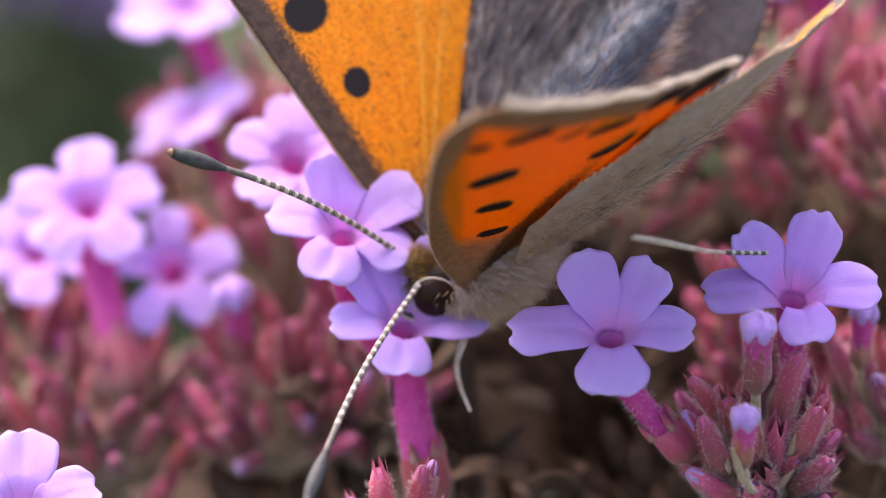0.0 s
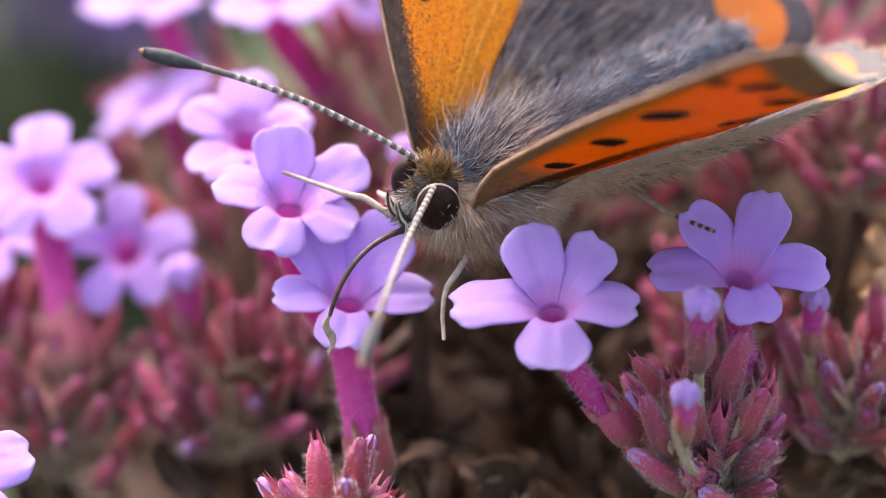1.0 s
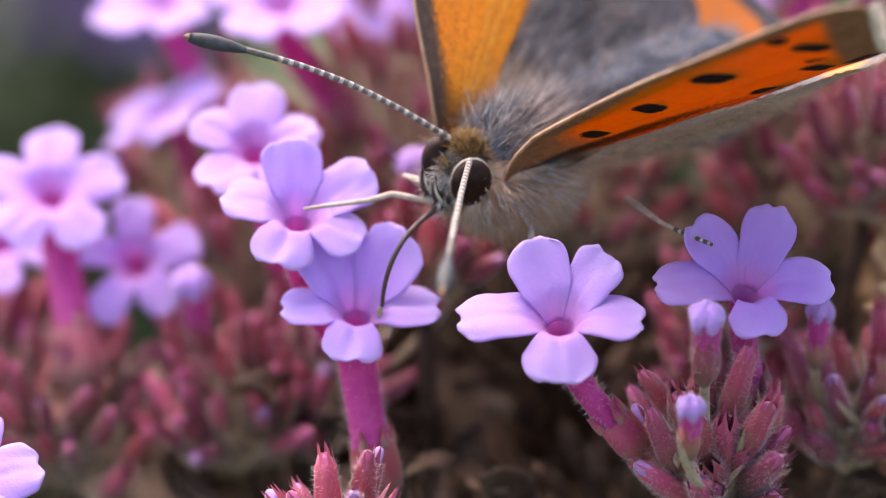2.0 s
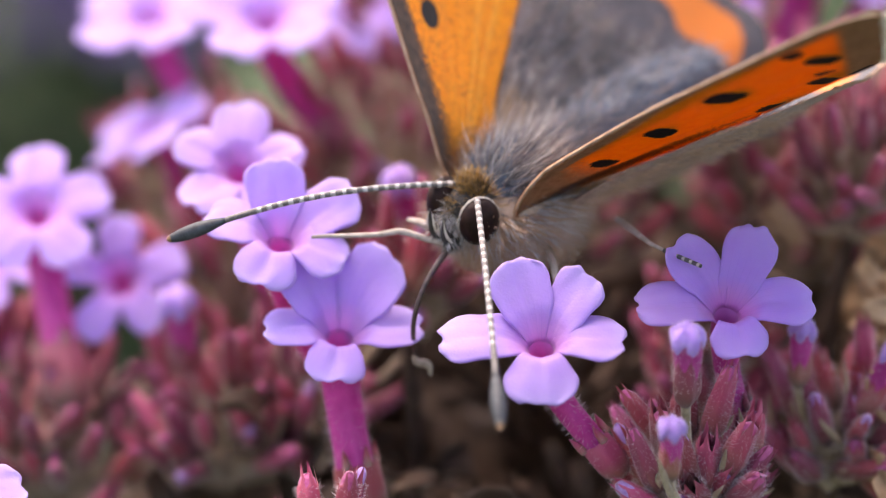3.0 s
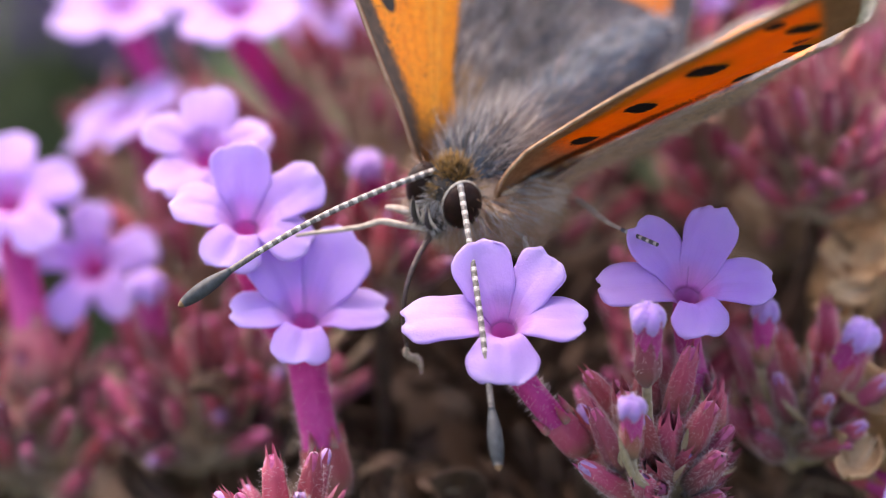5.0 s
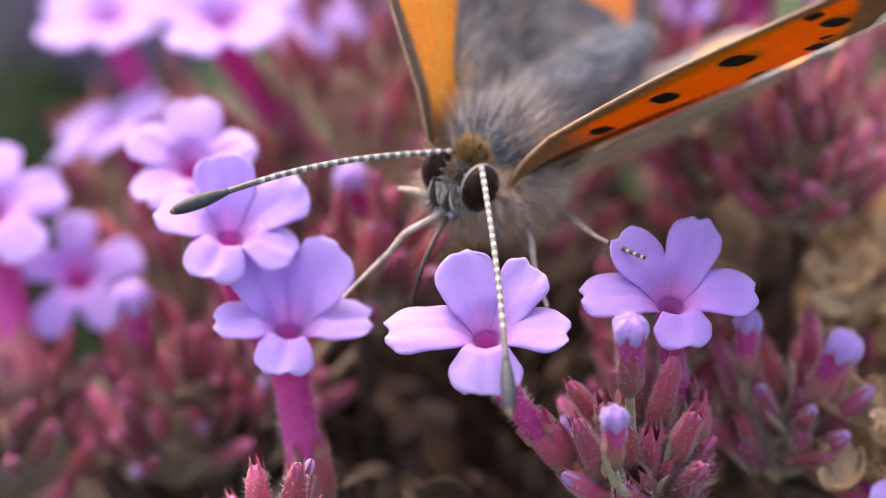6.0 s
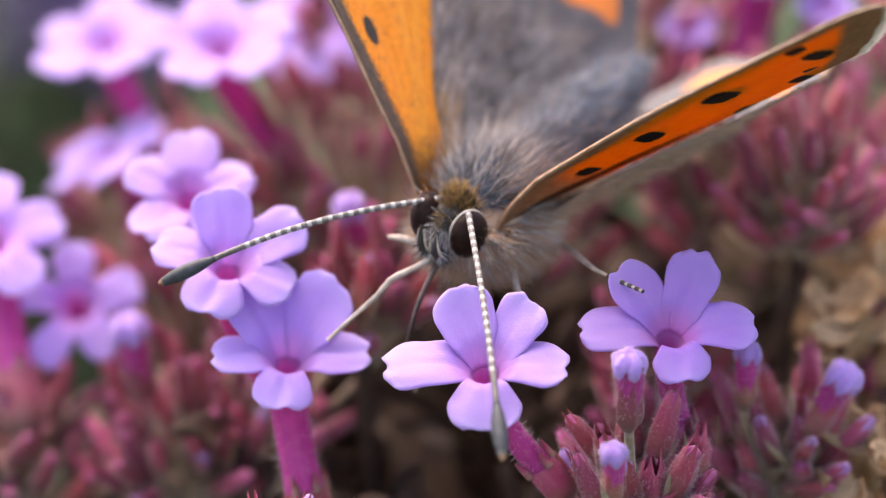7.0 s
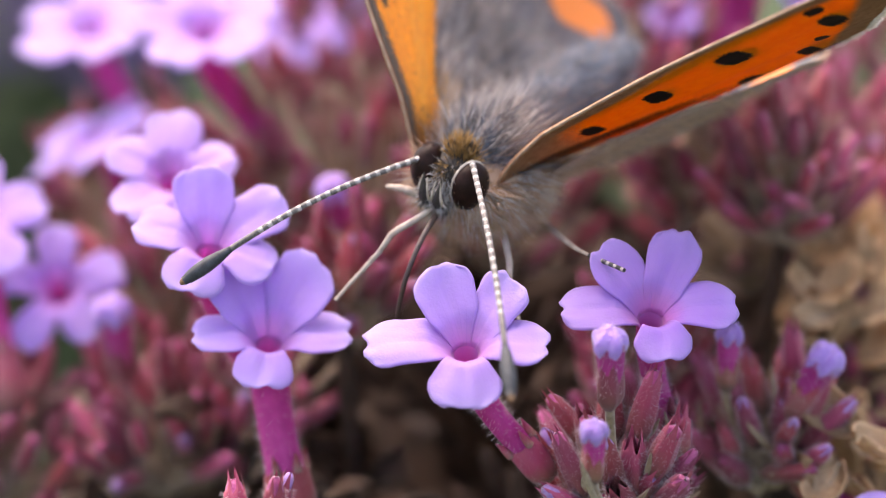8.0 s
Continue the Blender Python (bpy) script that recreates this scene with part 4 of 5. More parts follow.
def hindwing(side):
    """A rounded fan in the forewing's space, from under the forewing's hind edge round to the inner margin by the abdomen."""
    nr, na = 44, 72
    root = np.array([-.9, 2.9])
    q = np.linspace(0.03, 1, nr)[:, None]
    deg = np.linspace(6, 91, na)[None, :]
    a = np.radians(deg)
    R = np.interp(deg, [6, 14, 22, 25, 30, 42, 58, 72, 79, 86, 98], [4.4, 6.8, 9.3, 11.6, 13.2, 14.6, 16.0, 17.0, 16.6, 14.0, 9.5]) + .16 * np.sin(a * 30)
    r = q * R
    X, Y = root[0] + r * np.cos(a), root[1] + r * np.sin(a)
    slope = np.interp(deg, [12, 30, 45, 60, 75, 85, 98], [-.022, -.01, .03, .10, .18, .2, .2])
    h = -.32 + slope * r + .05 * np.sin(a * 30) * q ** 2 - .75 * np.exp(-((deg - 14) / 14) ** 2) * np.clip(1 - q, 0, 1) * np.minimum(1, q / .15)
    h = h - .9 * np.sin(math.pi * q ** .8) * np.clip((deg - 25) / 25, 0, 1)      # the blade bulges downwards
    P = np.stack([X, Y, -side * h], 2)
    up_z = np.array([0, 0, -side])
    band = np.clip(1 - np.abs(q - .885) / (.105 + .035 * np.sin(a * 22)), 0, 1) * np.clip((deg - 40) / 8, 0, 1) * np.clip((81 - deg) / 5, 0, 1)
    vein = np.clip(np.maximum(0, 1 - np.abs(np.sin(a * 7.3)) / .06) + 0 * q, 0, 1)
    fields = {"band": band, "vein": vein}
    g = Geo()
    if side > 0:
        g.solid(P[:, ::-1], .05, 0, 1, {k: v[:, ::-1] for k, v in fields.items()})
    else:
        g.solid(P, .05, 0, 1, fields)
    w = part("hindwing", g, [HIND_UP, HIND_DOWN], fly, "slate-brown hindwing with an orange band")
    up, dn = Geo(), Geo()
    for k in range(4200):
        i, j = int(nr * rngf.uniform(0, .62)), int((na - 1) * rngf.uniform(.3, 1))
        p = P[i, j]
        o = unit(unit(P[min(i + 4, nr - 1), j] - P[i, j]) + .10 * rngf.standard_normal(3) + up_z * rngf.uniform(.08, .45))
        pick = rngf.random()
        m = (0 if pick < .74 else 1 if pick < .82 else 3) if i > 9 or j > na * .5 or pick < .6 else 2
        up.hair(p, p + o * rngf.uniform(1.1, 2.8), .045, rngf, mat=m)
    for k in range(2600):
        i, j = int((nr - 1) * rngf.uniform(.02, .8)), int((na - 1) * rngf.uniform(0, 1) ** .7)
        p = P[i, j]
        o = unit(unit(P[min(i + 4, nr - 1), j] - P[max(i - 1, 0), j]) + .25 * rngf.standard_normal(3) - up_z * rngf.uniform(.2, .6))
        dn.hair(p, p + o * rngf.uniform(.4, 1.1), .032, rngf)
    for k in range(700):
        j = int(rngf.integers(8, na))
        p = P[-1, j]
        o = unit(P[-1, j] - P[-5, j])
        dn.hair(p - o * .1, p + o * rngf.uniform(.25, .5), .05, rngf)
    for k in range(500):
        i = int(rngf.integers(6, nr - 1))
        p = P[i, -1]
        o = unit(unit(P[i, -1] - P[i, -4]) + .4 * unit(P[i + 1, -1] - P[i, -1]) + .25 * rngf.standard_normal(3))
        dn.hair(p, p + o * rngf.uniform(.5, 1.3), .035, rngf)
    part("upper_hair", up, [FUR_GREY, FUR_WHITE, FUR_GOLD, FUR_BLUE], w, "long silky grey hair", kind="stuff")
    part("lower_hair", dn, FUR_FAWN, w, "fawn hair", kind="stuff")
    return w


FORE_L, FORE_R = forewing(-1), forewing(1)
HIND_L, HIND_R = hindwing(-1), hindwing(1)


def coat(name, c, r, count, length, mats, parent, back=(0, -1, 0), lift=.5, zone=None, width=.04, sag=0.0):
    """Hair over an ellipsoid, combed along back."""
    g = Geo()
    c, r, back = np.asarray(c, float), np.asarray(r, float), unit(back)
    made = 0
    while made < count:
        e = unit(rngf.standard_normal(3))
        if zone and not zone(e):
            continue
        made += 1
        p = c + e * r
        nn = unit(e / r)
        tang = back - nn * (nn @ back)
        o = unit(nn * lift + tang + .3 * rngf.standard_normal(3))
        g.hair(p - nn * .06, p + o * rngf.uniform(*length), width, rngf, sag, mat=int(rngf.integers(len(mats))))
    part(name, g, mats, parent, kind="stuff")


def body():
    t = Geo()
    t.blob((.35, -2.7, -.05), (1.55, 2.1, 1.6), bumps=.05)
    t.blob((.1, -2.3, -.55), (1.9, 2.1, 1.45), bumps=.05, mat=1)
    thorax = part("thorax", t, [BODY, FUR_FAWN], fly, "thorax under blue-grey fur, fawn below")
    coat("fur", (.35, -2.7, -.05), (1.55, 2.1, 1.6), 2300, (.8, 2.1), [FUR_GREY, FUR_BLUE, FUR_BLUE, FUR_DARK, FUR_GREY, FUR_GREY, FUR_DARK, FUR_WHITE], thorax, zone=lambda e: e[2] > .12 and e[1] < .75, lift=.2, width=.03)
    coat("long_hair", (.35, -2.7, -.05), (1.5, 2.1, 1.6), 420, (1.7, 3.2), [FUR_WHITE, FUR_GREY, FUR_GREY], thorax, zone=lambda e: e[2] > .25 and e[1] < .5, lift=.5, width=.018)
    coat("under_fur", (.1, -2.3, -.55), (1.95, 2.2, 1.5), 12000, (.7, 1.9), [FUR_FAWN, FUR_FAWN, FUR_FAWN, FUR_FAWN, FUR_WHITE], thorax, back=(-.5, -.7, -.8), lift=1.0, zone=lambda e: e[2] < .45 and e[0] < .6, width=.05)
    a = Geo()
    pts = bezier((.3, -4.0, -.3), (.3, -7, .2), (.1, -11, .5), (-.1, -14.5, .4), 16)
    a.tube(pts, [1.1, 1.35, 1.4, 1.3, 1.15, .9, .35], 18, 0, True, 0.0)
    ab = part("abdomen", a, BODY, fly, "slate-blue furry abdomen")
    coat("fur", (.15, -8.8, .3), (1.3, 5.6, 1.35), 2600, (.7, 1.6), [FUR_BLUE, FUR_BLUE, FUR_GREY], ab, lift=.3, zone=lambda e: e[2] > -.3, width=.035)
    coat("belly_fur", (.15, -8.0, .1), (1.3, 5.2, 1.4), 3000, (.8, 1.9), [FUR_FAWN, FUR_FAWN, FUR_WHITE], ab, back=(0, -1, -.6), lift=.6, zone=lambda e: e[2] < .05, width=.04)
    # head
    h = Geo()
    h.blob((.22, -.1, .35), (1.05, .95, 1.0), bumps=.04)
    head = part("head", h, HEAD_DARK, fly, "head with golden and white tufts")
    for sx, cx in ((-1, -.76), (1, 1.12)):
        e = Geo()
        tilt = Matrix.Rotation(radians(12 * sx), 4, "Z")
        e.blob((cx, .30, .40), (.66, .83, 1.0), tilt, 20, 28)
        part("eye", e, EYE, head, "glossy dark brown compound eye")
        rim = Geo()
        k = np.linspace(0, 2 * math.pi, 33)
        ax = unit((sx * .85, .45, .12))
        e1 = unit(np.cross(ax, (0, 0, 1)))
        e2 = np.cross(e1, ax)
        wide = 1.0 if sx < 0 else .93
        ring = np.array((cx, .30, .40)) - ax * .06 + np.cos(k)[:, None] * e1 * .775 * wide + np.sin(k)[:, None] * e2 * .985 * wide
        rim.tube(ring, [.06 if sx < 0 else .05], 8, caps=False)
        part("eye_rim", rim, EYE_RIM, head, "white scaled eye rim")
    coat("crown_tuft", (.15, -.3, .85), (.55, .5, .6), 620, (.45, .95), [FUR_GOLD, FUR_GOLD, FUR_GOLD, FUR_DARK], head, back=(0, .2, 1), lift=.7, zone=lambda e: e[2] > .2)
    coat("face_fur", (.2, .35, -.1), (.55, .7, .8), 1300, (.3, .85), [FUR_WHITE, FUR_WHITE, FUR_WHITE, FUR_GREY, FUR_DARK], head, back=(0, .5, -1), lift=.8, zone=lambda e: e[1] > -.1, width=.03)
    coat("cheek_fur", (.2, -.75, -.1), (1.2, .7, 1.1), 420, (.3, .6), [FUR_FAWN, FUR_GREY, FUR_GOLD], head, back=(0, -.8, -1), lift=.5, zone=lambda e: e[1] < .1)
    coat("brow_fur", (.2, .25, .45), (.6, .6, .65), 800, (.3, .6), [FUR_DARK, FUR_DARK, FUR_DARK, FUR_DARK, FUR_GOLD], head, back=(0, .2, -1), lift=.5, zone=lambda e: e[1] > .1 and abs(e[0]) < .75, width=.03)
    for cx in (-.10, .50):
        p = Geo()
        p.tube(bezier((cx, .75, -.45), (cx, 1.35, -.45), (cx, 1.7, .05), (cx + .1 * np.sign(cx - .2), 1.6, .95), 12), [.16, .25, .26, .22, .15, .09, .03], 10)
        pl = part("palp", p, FUR_DARK, head, "dark palp edged with white scales")
        for sd in (-1, 1):
            wl = Geo()
            wl.tube(bezier((cx + .16 * sd, .95, -.5), (cx + .25 * sd, 1.45, -.35), (cx + .24 * sd, 1.72, .1), (cx + .1 * sd, 1.66, .85), 10), [.02, .05, .06, .05, .02], 6)
            part("palp_edge", wl, EYE_RIM, pl, "white scaled edge")
        f = Geo()
        for k in range(150):
            q = rngf.uniform(0, .7)
            c0 = np.array([cx, .8 + .85 * q, -.45 + q * q * .9])
            o = unit(rngf.standard_normal(3) * (1, .7, .7) + (0, .7, -.7))
            f.hair(c0 + o * .2, c0 + o * rngf.uniform(.4, .8), .03, rngf, mat=int(rngf.random() < .6))
        part("palp_hair", f, [FUR_WHITE, FUR_DARK], pl, kind="stuff")


body()

ANT_LEN = 11.4


def antenna(base, curve):
    """Along its own +y axis; curve bows the shaft upwards."""
    g = Geo()
    y = np.linspace(0, ANT_LEN * .82, 60)
    z = curve * np.sin(math.pi * y / ANT_LEN)
    pts = np.stack([0 * y, y, z], 1)
    g.tube(pts, [.12, .115, .115, .12], 8)
    an = part("antenna", g, ANTENNA, fly, "thin antenna ringed black and white", at=pose_mm(*base))
    k = Geo()
    y2 = np.linspace(ANT_LEN * .80, ANT_LEN * .985, 14)
    k.tube(np.stack([0 * y2, y2, curve * np.sin(math.pi * y2 / ANT_LEN)], 1), [.12, .18, .24, .28, .29, .28, .24, .17], 10)
    part("club", k, CLUB, an, "slate-black antenna club")
    e = Geo()
    y3 = np.linspace(ANT_LEN * .982, ANT_LEN, 4)
    e.tube(np.stack([0 * y3, y3, curve * np.sin(math.pi * y3 / ANT_LEN)], 1), [.16, .14, .05], 8)
    part("club_tip", e, CLUB_TIP, an, "rust-brown club tip")
    return an


ANT_BASE = {"R": (.6, -.14, 1.25), "L": (-.72, .39, 1.41)}
ANT_R = antenna(ANT_BASE["R"], .7)
ANT_L = antenna(ANT_BASE["L"], .5)


def leg(pts, tarsus_from, radius=.15, label="pale scaled leg"):
    """pts in the butterfly's space or, for a planted leg, in the world."""
    g = Geo()
    pts = np.asarray(pts, float)
    k = tarsus_from
    g.tube(pts[:k + 1], [radius, radius * 1.2, radius * 1.0, radius * .75, radius * .6], 8)
    lg = part("leg", g, LEG, fly, label)
    if k < len(pts) - 1:
        t = Geo()
        t.tube(pts[k:], [radius * .85, radius * .8, radius * .75], 8)
        part("tarsus", t, TARSUS, lg, "tarsus banded black and white")
    return lg


# legs planted on the petals, built in the world's axes
LEG_C = leg(np.concatenate([bezier((4.7, 5.6, -2.4), (5.0, 4.6, -2.2), (5.3, 3.6, -2.1), (5.75, 2.6, -2.05), 6)[:-1], bezier((5.75, 2.6, -2.05), (6.3, 1.6, -1.95), (6.8, .7, -1.75), (7.35, -.1, -1.68), 8)]), 7, .11, "slender grey leg standing on a petal")
# forelegs, hinged at the hip: built along +y from the origin
LEG_F = leg(np.stack([[0, 0, 0], [0, .8, .2], [0, 1.5, .42], [.03, 1.8, .44], [0, 2.6, .22], [.03, 3.6, .08], [-.03, 4.5, .04], [0, 5.1, -.08]]), 7, .115)
leg(bezier((1.0, .9, -.6), (1.5, 1.2, -.4), (1.9, 1.2, -.5), (2.3, 1.1, -.75), 8), 7, .15)

LEG_H = leg(np.array([[0, -.8, 0], [0, .3, .15], [.1, 1.1, .4], [.25, 1.7, .5], [.25, 2.2, .42], [.12, 2.9, .2], [-.1, 3.6, -.1]]), 6, .12, "pale middle leg hanging below the body")


def proboscis():
    g = Geo()
    g.tube(bezier((0, 0, 0), (0, 1.5, .4), (0, 3.2, .4), (0, 3.9, -2.2), 22), [.14, .11, .10, .10, .08], 8)
    pr = part("proboscis", g, PROBOSCIS, fly, "thin dark bent proboscis")
    d = Geo()
    z = np.linspace(0, 1, 12)
    path = np.stack([.10 * np.sin(z * 5), 3.9 + .14 * np.sin(z * 7), -2.15 - 1.9 * z], 1)
    d.tube(path, [.05, .10, .14, .12, .17, .15, .11, .07, .03], 9, 0, True, .22, 3)
    rng = np.random.default_rng(77)
    for k in range(90):
        p = path[int(rng.integers(1, 11))]
        d.hair(p, p + unit(rng.standard_normal(3)) * rng.uniform(.14, .24), .03, rng)
    part("pollen_crumb", d, LEG, pr, "pale pollen crumb stuck to the tip")
    return pr


PROB = proboscis()


# ---------------------------------------------------------------- movement
FLY_ROWS = [
    (0, pose_mm(-4.83, 3.96, -4.99, -42.03, -3.67, 121.41)),
    (0.1, pose_mm(-4.8, 3.8, -4.88, -41.5, -3.8, 121.3)),
    (0.2, pose_mm(-3.84, 1.71, -2.21, -24.73, -7.32, 120.28)),
    (0.5, pose_mm(-3.40, 2.57, -2.09, -20.70, -12.42, 124.65)),
    (1, pose_mm(-2.80, 2.58, -1.73, -14.72, -14.44, 125.01)),
    (1.2, pose_mm(-3.34, 3.17, -2.25, -16.72, -12.60, 124.26)),
    (2.3, pose_mm(-1.41, 4.80, -0.98, -6.20, -11.0, 133.50)),
    (2.5, pose_mm(-1.24, 4.08, -1.52, -7.54, -8.30, 133.95)),
    (3, pose_mm(-1.03, 4.19, -1.77, -9.12, -8.86, 136.14)),
    (3.5, pose_mm(-0.95, 3.30, -1.80, -12.39, -8.00, 139.59)),
    (4, pose_mm(-0.60, 2.76, -1.16, -11.32, -9.20, 141.30)),
    (4.5, pose_mm(-0.61, 3.43, -1.52, -11.01, -9.18, 142.31)),
    (5.8, pose_mm(0.58, 3.72, -1.54, -9.74, -10.16, 145.35)),
    (6, pose_mm(0.80, 4.53, -0.81, -5.68, -12.65, 148.59)),
    (6.5, pose_mm(0.88, 3.95, -0.53, -5.24, -12.39, 148.35)),
    (7, pose_mm(0.47, 4.00, -1.11, -7.76, -10.36, 147.16)),
    (7.5, pose_mm(1.00, 4.12, -0.56, -4.45, -11.58, 149.26)),
    (8, pose_mm(1.17, 4.15, -0.06, -2.48, -12.58, 148.97)),
]
# the wings on the body: x along the leading edge, y towards the body's end
WING_L_ROWS = [
    (0, pose_mm(-1.24, -0.11, 1.42, -40.25, -46.67, -155.77)),
    (0.1, pose_mm(-1.24, -0.11, 1.42, -40.25, -46.67, -155.77)),
    (0.2, pose_mm(-1.25, -0.37, 0.88, -33.89, -43.79, -154.76)),
    (0.5, pose_mm(-1.25, -0.37, 0.88, -33.89, -43.79, -154.76)),
    (1, pose_mm(-1.35, -0.32, 1.04, -30.93, -41.21, -154.21)),
    (2.5, pose_mm(-1.30, -0.46, 1.19, -24.49, -40.14, -159.77)),
    (3, pose_mm(-1.40, -0.50, 1.21, -25.90, -40.32, -158.55)),
    (3.5, pose_mm(-1.27, -0.52, 1.18, -27.87, -40.32, -158.16)),
    (4, pose_mm(-1.23, -0.55, 1.29, -28.83, -40.72, -159.12)),
    (4.5, pose_mm(-1.30, -0.54, 1.22, -26.81, -40.72, -159.73)),
    (6, pose_mm(-1.39, -0.45, 1.17, -26.11, -42.94, -161.61)),
    (6.5, pose_mm(-1.29, -0.57, 1.07, -27.93, -42.33, -159.60)),
    (7, pose_mm(-1.37, -0.45, 1.14, -27.75, -41.67, -158.48)),
    (8, pose_mm(-1.35, -0.45, 1.12, -26.97, -42.24, -160.16)),
]
WING_R_ROWS = [
    (0, pose_mm(2.25, -0.17, 0.82, -138.90, -54.00, -36.18)),
    (0.1, pose_mm(2.25, -0.17, 0.82, -138.90, -54.00, -36.18)),
    (0.2, pose_mm(2.20, -0.18, 0.15, -140.40, -51.86, -32.18)),
    (0.5, pose_mm(2.20, -0.18, 0.15, -140.40, -51.86, -32.18)),
    (1, pose_mm(2.17, -0.03, 0.33, -148.21, -49.59, -26.88)),
    (2.5, pose_mm(2.33, -0.12, 0.52, -148.50, -50.02, -28.16)),
    (3, pose_mm(2.13, -0.25, 0.53, -153.79, -48.78, -22.33)),
    (3.5, pose_mm(2.46, -0.29, 0.80, -149.89, -55.71, -23.49)),
    (4, pose_mm(2.31, -0.36, 0.69, -147.00, -50.78, -19.00)),
    (4.5, pose_mm(2.23, -0.29, 0.54, -153.14, -49.18, -20.96)),
    (6, pose_mm(2.14, -0.20, 0.49, -154.28, -51.39, -18.76)),
    (6.5, pose_mm(2.11, -0.17, 0.09, -154.83, -47.64, -18.10)),
    (7, pose_mm(2.18, -0.14, 0.49, -161.49, -50.66, -9.95)),
    (8, pose_mm(2.15, -0.06, 0.20, -156.56, -47.27, -16.27)),
]
ANT_R_WAY = [
    (0, 0.159, 0.232, 0.960), (0.2, 0.315, 0.501, 0.806), (0.5, 0.409, 0.609, 0.680), (1, 0.535, 0.691, 0.486),
    (1.2, 0.455, 0.660, 0.598), (2.3, 0.565, 0.785, 0.252), (2.5, 0.609, 0.787, 0.096), (2.7, 0.446, 0.892, 0.074),
    (2.9, 0.517, 0.853, -0.075), (3.1, 0.533, 0.843, -0.071), (3.3, 0.450, 0.889, -0.079), (3.5, 0.356, 0.929, -0.099),
    (3.7, 0.216, 0.971, -0.104), (3.9, 0.128, 0.986, -0.103), (4.1, 0.085, 0.992, -0.098), (4.3, 0.086, 0.996, -0.033),
    (4.5, 0.385, 0.861, -0.333), (4.7, 0.329, 0.900, -0.286), (5.8, 0.419, 0.908, 0.007), (6, 0.606, 0.781, -0.151),
    (6.5, 0.597, 0.788, -0.151), (6.8, 0.600, 0.792, -0.115), (7, 0.616, 0.757, -0.220), (7.2, 0.592, 0.755, -0.281),
    (7.5, 0.555, 0.740, -0.379), (8, 0.510, 0.732, -0.452),
]
ANT_L_WAY = [
    (0, -0.603, 0.725, 0.333), (0.2, -0.668, 0.677, 0.309), (0.5, -0.637, 0.738, 0.223), (1, -0.697, 0.680, 0.230),
    (1.2, -0.724, 0.614, 0.316), (2.3, -0.687, 0.715, 0.128), (2.5, -0.773, 0.629, -0.079), (2.7, -0.770, 0.632, -0.084),
    (2.9, -0.754, 0.645, -0.124), (3.1, -0.729, 0.678, -0.088), (3.3, -0.693, 0.698, -0.183), (3.5, -0.698, 0.656, -0.287),
    (3.7, -0.688, 0.692, -0.218), (3.9, -0.663, 0.722, -0.198), (4.1, -0.650, 0.718, -0.251), (4.3, -0.641, 0.705, -0.304),
    (4.5, -0.551, 0.580, -0.600), (4.7, -0.621, 0.560, -0.548), (5.8, -0.630, 0.757, -0.171), (6, -0.618, 0.747, -0.246),
    (6.5, -0.614, 0.764, -0.198), (6.8, -0.624, 0.765, -0.156), (7, -0.637, 0.745, -0.197), (7.2, -0.605, 0.773, -0.192),
    (7.5, -0.615, 0.768, -0.180), (8, -0.634, 0.742, -0.218),
]
# the foreleg's foot in the world (mm): first tucked out of the camera's view, then on one petal, then on the next
FOOT_ROWS = [(0, (-7.4, 4.6, -5.2)), (.1, (-7.4, 4.6, -5.2)), (.2, (-6.6, 3.0, -1.6)), (4.7, (-5.97, 3.26, -2.46)), (5.8, (-3.1, 2.2, -3.7)), (8, (-3.1, 2.2, -3.7))]
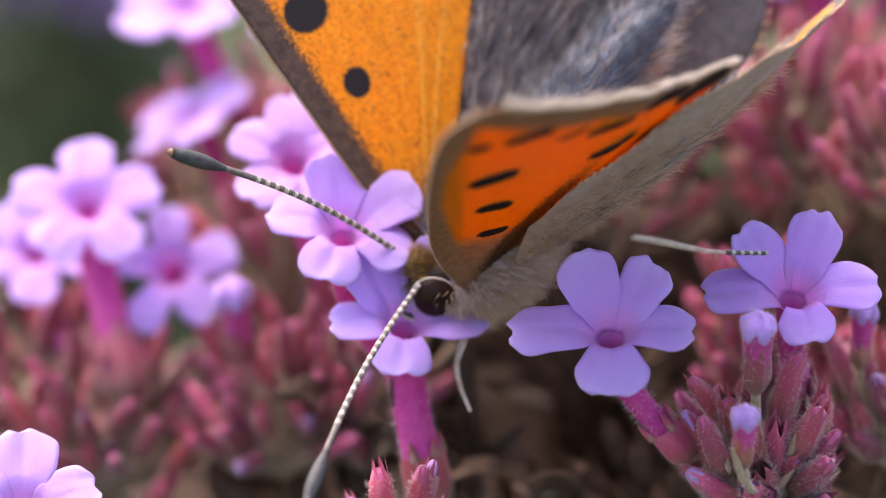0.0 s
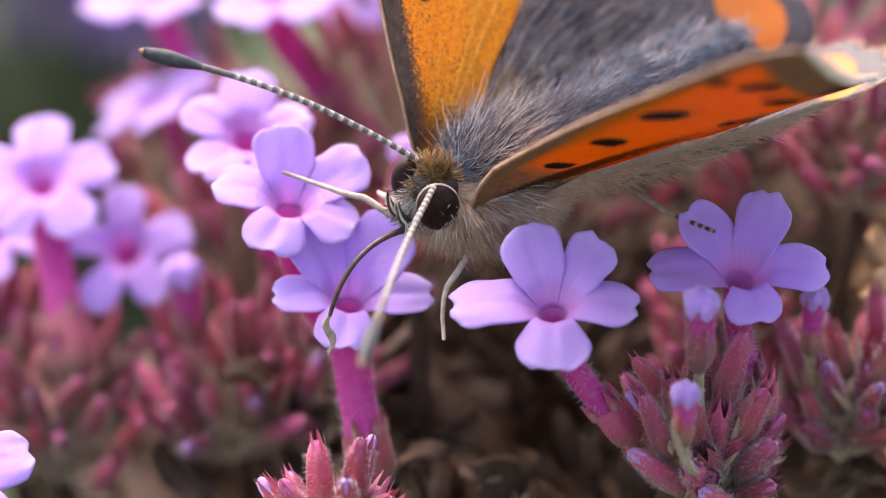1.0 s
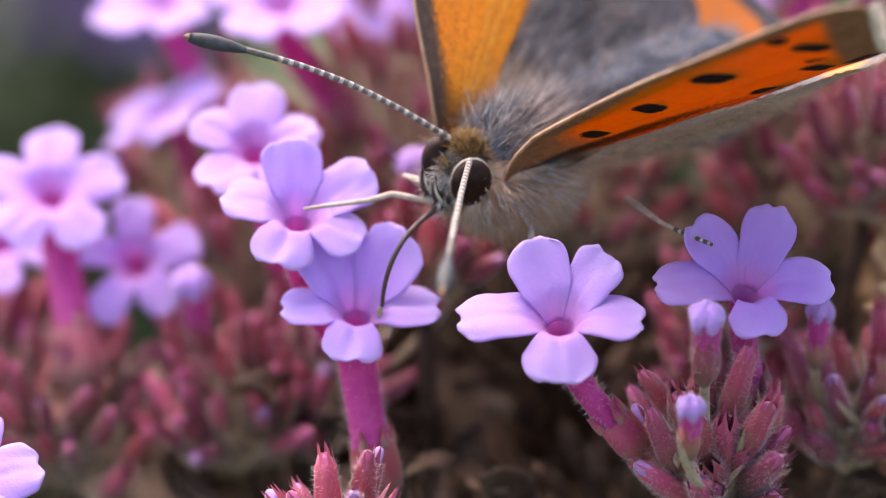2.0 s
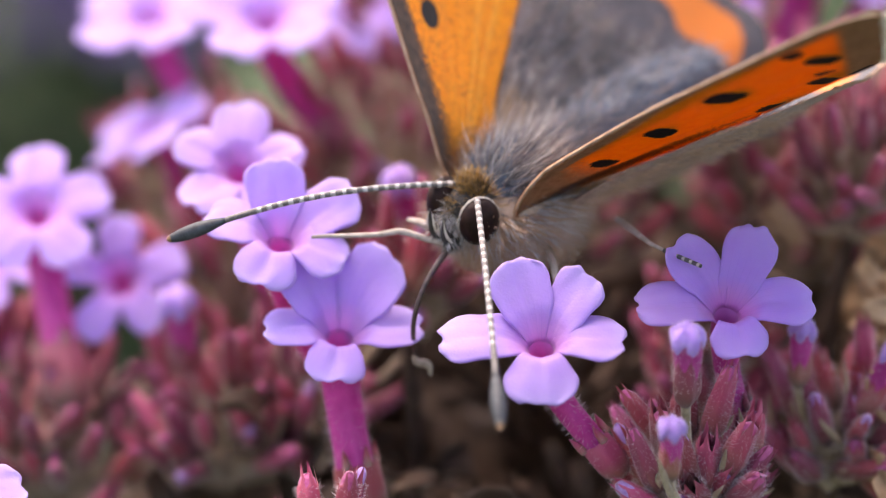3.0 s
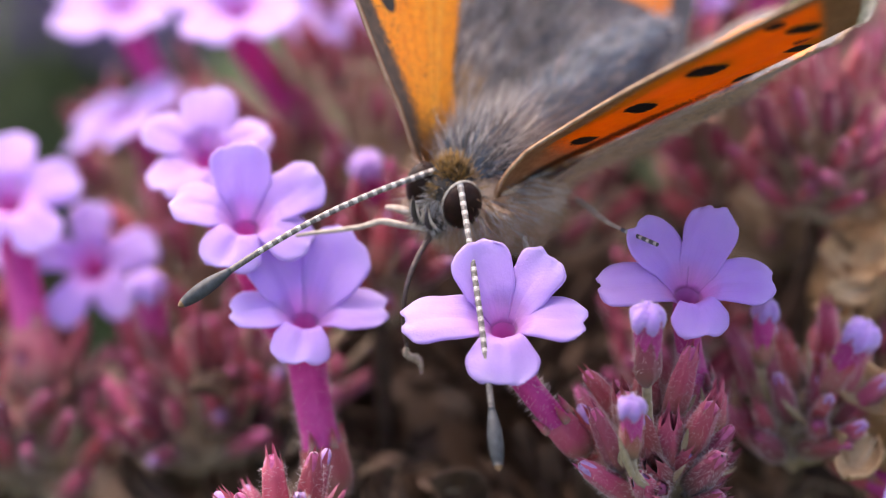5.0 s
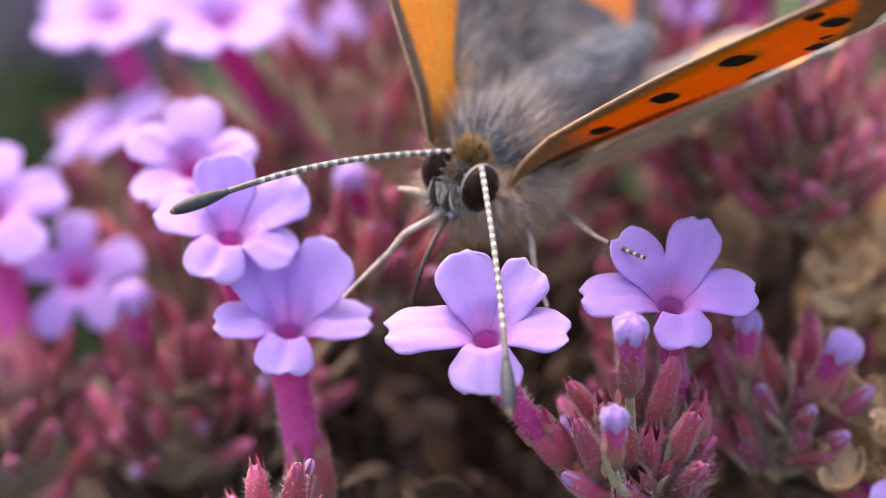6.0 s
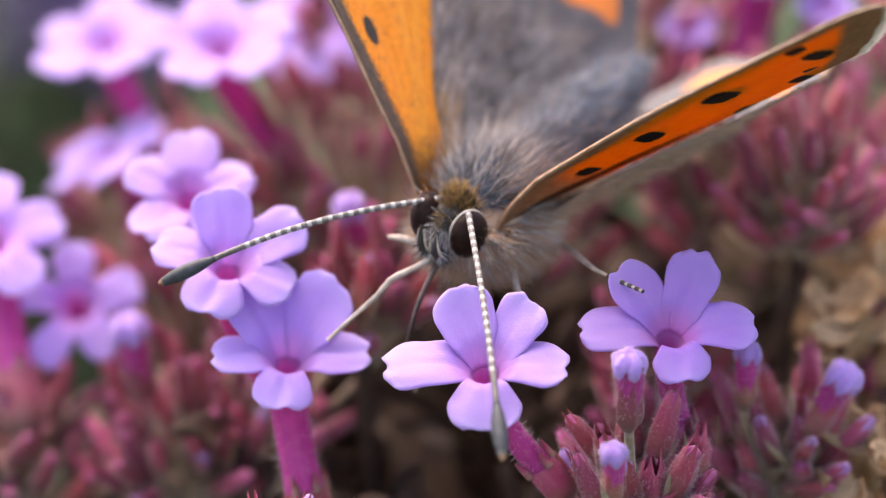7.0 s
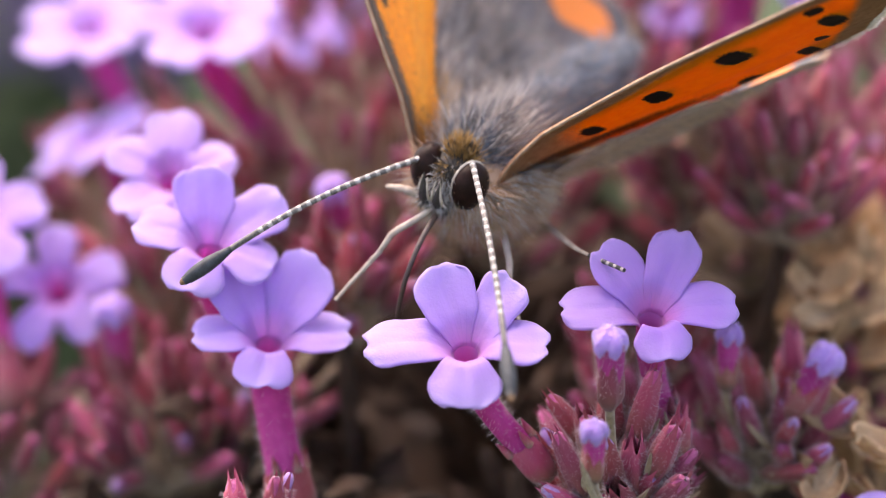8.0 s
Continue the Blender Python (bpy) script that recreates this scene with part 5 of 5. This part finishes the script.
# the middle leg: where its hip is on the body, and its way
LEG_H_ROWS = [
    (0, (-1.34, 0.06, -1.35), (-0.505, 0.790, -0.347)),
    (0.5, (-1.55, -0.19, -1.75), (-0.537, 0.654, -0.533)),
    (1, (-1.55, -0.54, -1.66), (-0.442, 0.721, -0.534)),
    (2.5, (-2.15, -1.97, -1.14), (-0.753, 0.327, -0.571)),
    (7, (-2.06, -1.07, -1.50), (-0.655, 0.496, -0.571)),
    (8, (-2.07, -0.80, -1.82), (-0.631, 0.490, -0.602)),
]
PROB_ROWS = [(0, 0, 0), (1, 10, 0), (2.5, -25, 0), (3.0, -30, 0), (4.5, -20, 10), (6, -25, 0), (7, -30, 0), (8, -25, 0)]


def between(rows, t):
    """The butterfly's pose at t, on straight lines between its rows."""
    for (t0, a), (t1, b) in zip(rows, rows[1:]):
        if t <= t1:
            k = (t - t0) / (t1 - t0)
            return Matrix.LocRotScale(a.translation.lerp(b.translation, k), a.to_quaternion().slerp(b.to_quaternion(), k), None)
    return rows[-1][1]


def along(base, way, upward=(0, 0, 1)):
    """A pose at base (mm) whose y axis runs along way."""
    y = Vector(way).normalized()
    x = y.cross(Vector(upward)).normalized()
    return axes_pose(base, x, y, x.cross(y))


def motions():
    walk(fly, FLY_ROWS)
    for wing, rows in ((FORE_L, WING_L_ROWS), (HIND_L, WING_L_ROWS), (FORE_R, WING_R_ROWS), (HIND_R, WING_R_ROWS)):
        walk(wing, rows)
    walk(ANT_R, [(t, along(ANT_BASE["R"], w)) for t, *w in ANT_R_WAY])
    walk(ANT_L, [(t, along(ANT_BASE["L"], w)) for t, *w in ANT_L_WAY])
    times = [t for t, m in FLY_ROWS]
    foot, hip0, hip1 = (Vector(v) * MM for v in ((7.35, -.1, -1.68), (4.7, 5.6, -2.4), (2.12, -2.93, 0.46)))
    lean = Matrix.Translation(foot) @ (hip0 - foot).rotation_difference(hip1 - foot).to_matrix().to_4x4() @ Matrix.Translation(-foot)
    walk(LEG_C, [(t, m.inverted() @ lean if t < .15 else m.inverted()) for t, m in FLY_ROWS])
    hip = Vector((.1, 1.3, -.6))
    rows = []
    for t in times:
        k = [np.interp(t, [r[0] for r in FOOT_ROWS], [r[1][i] for r in FOOT_ROWS]) for i in range(3)]
        foot = (between(FLY_ROWS, t).inverted() @ (Vector(k) * MM)) / MM
        rows.append((t, along(hip, foot - hip)))
    walk(LEG_F, rows)
    walk(LEG_H, [(t, along(p, w)) for t, p, w in LEG_H_ROWS])
    walk(PROB, [(t, pose_mm(-.1, 1.2, -.7, a, b, 10)) for t, a, b in PROB_ROWS])


motions()
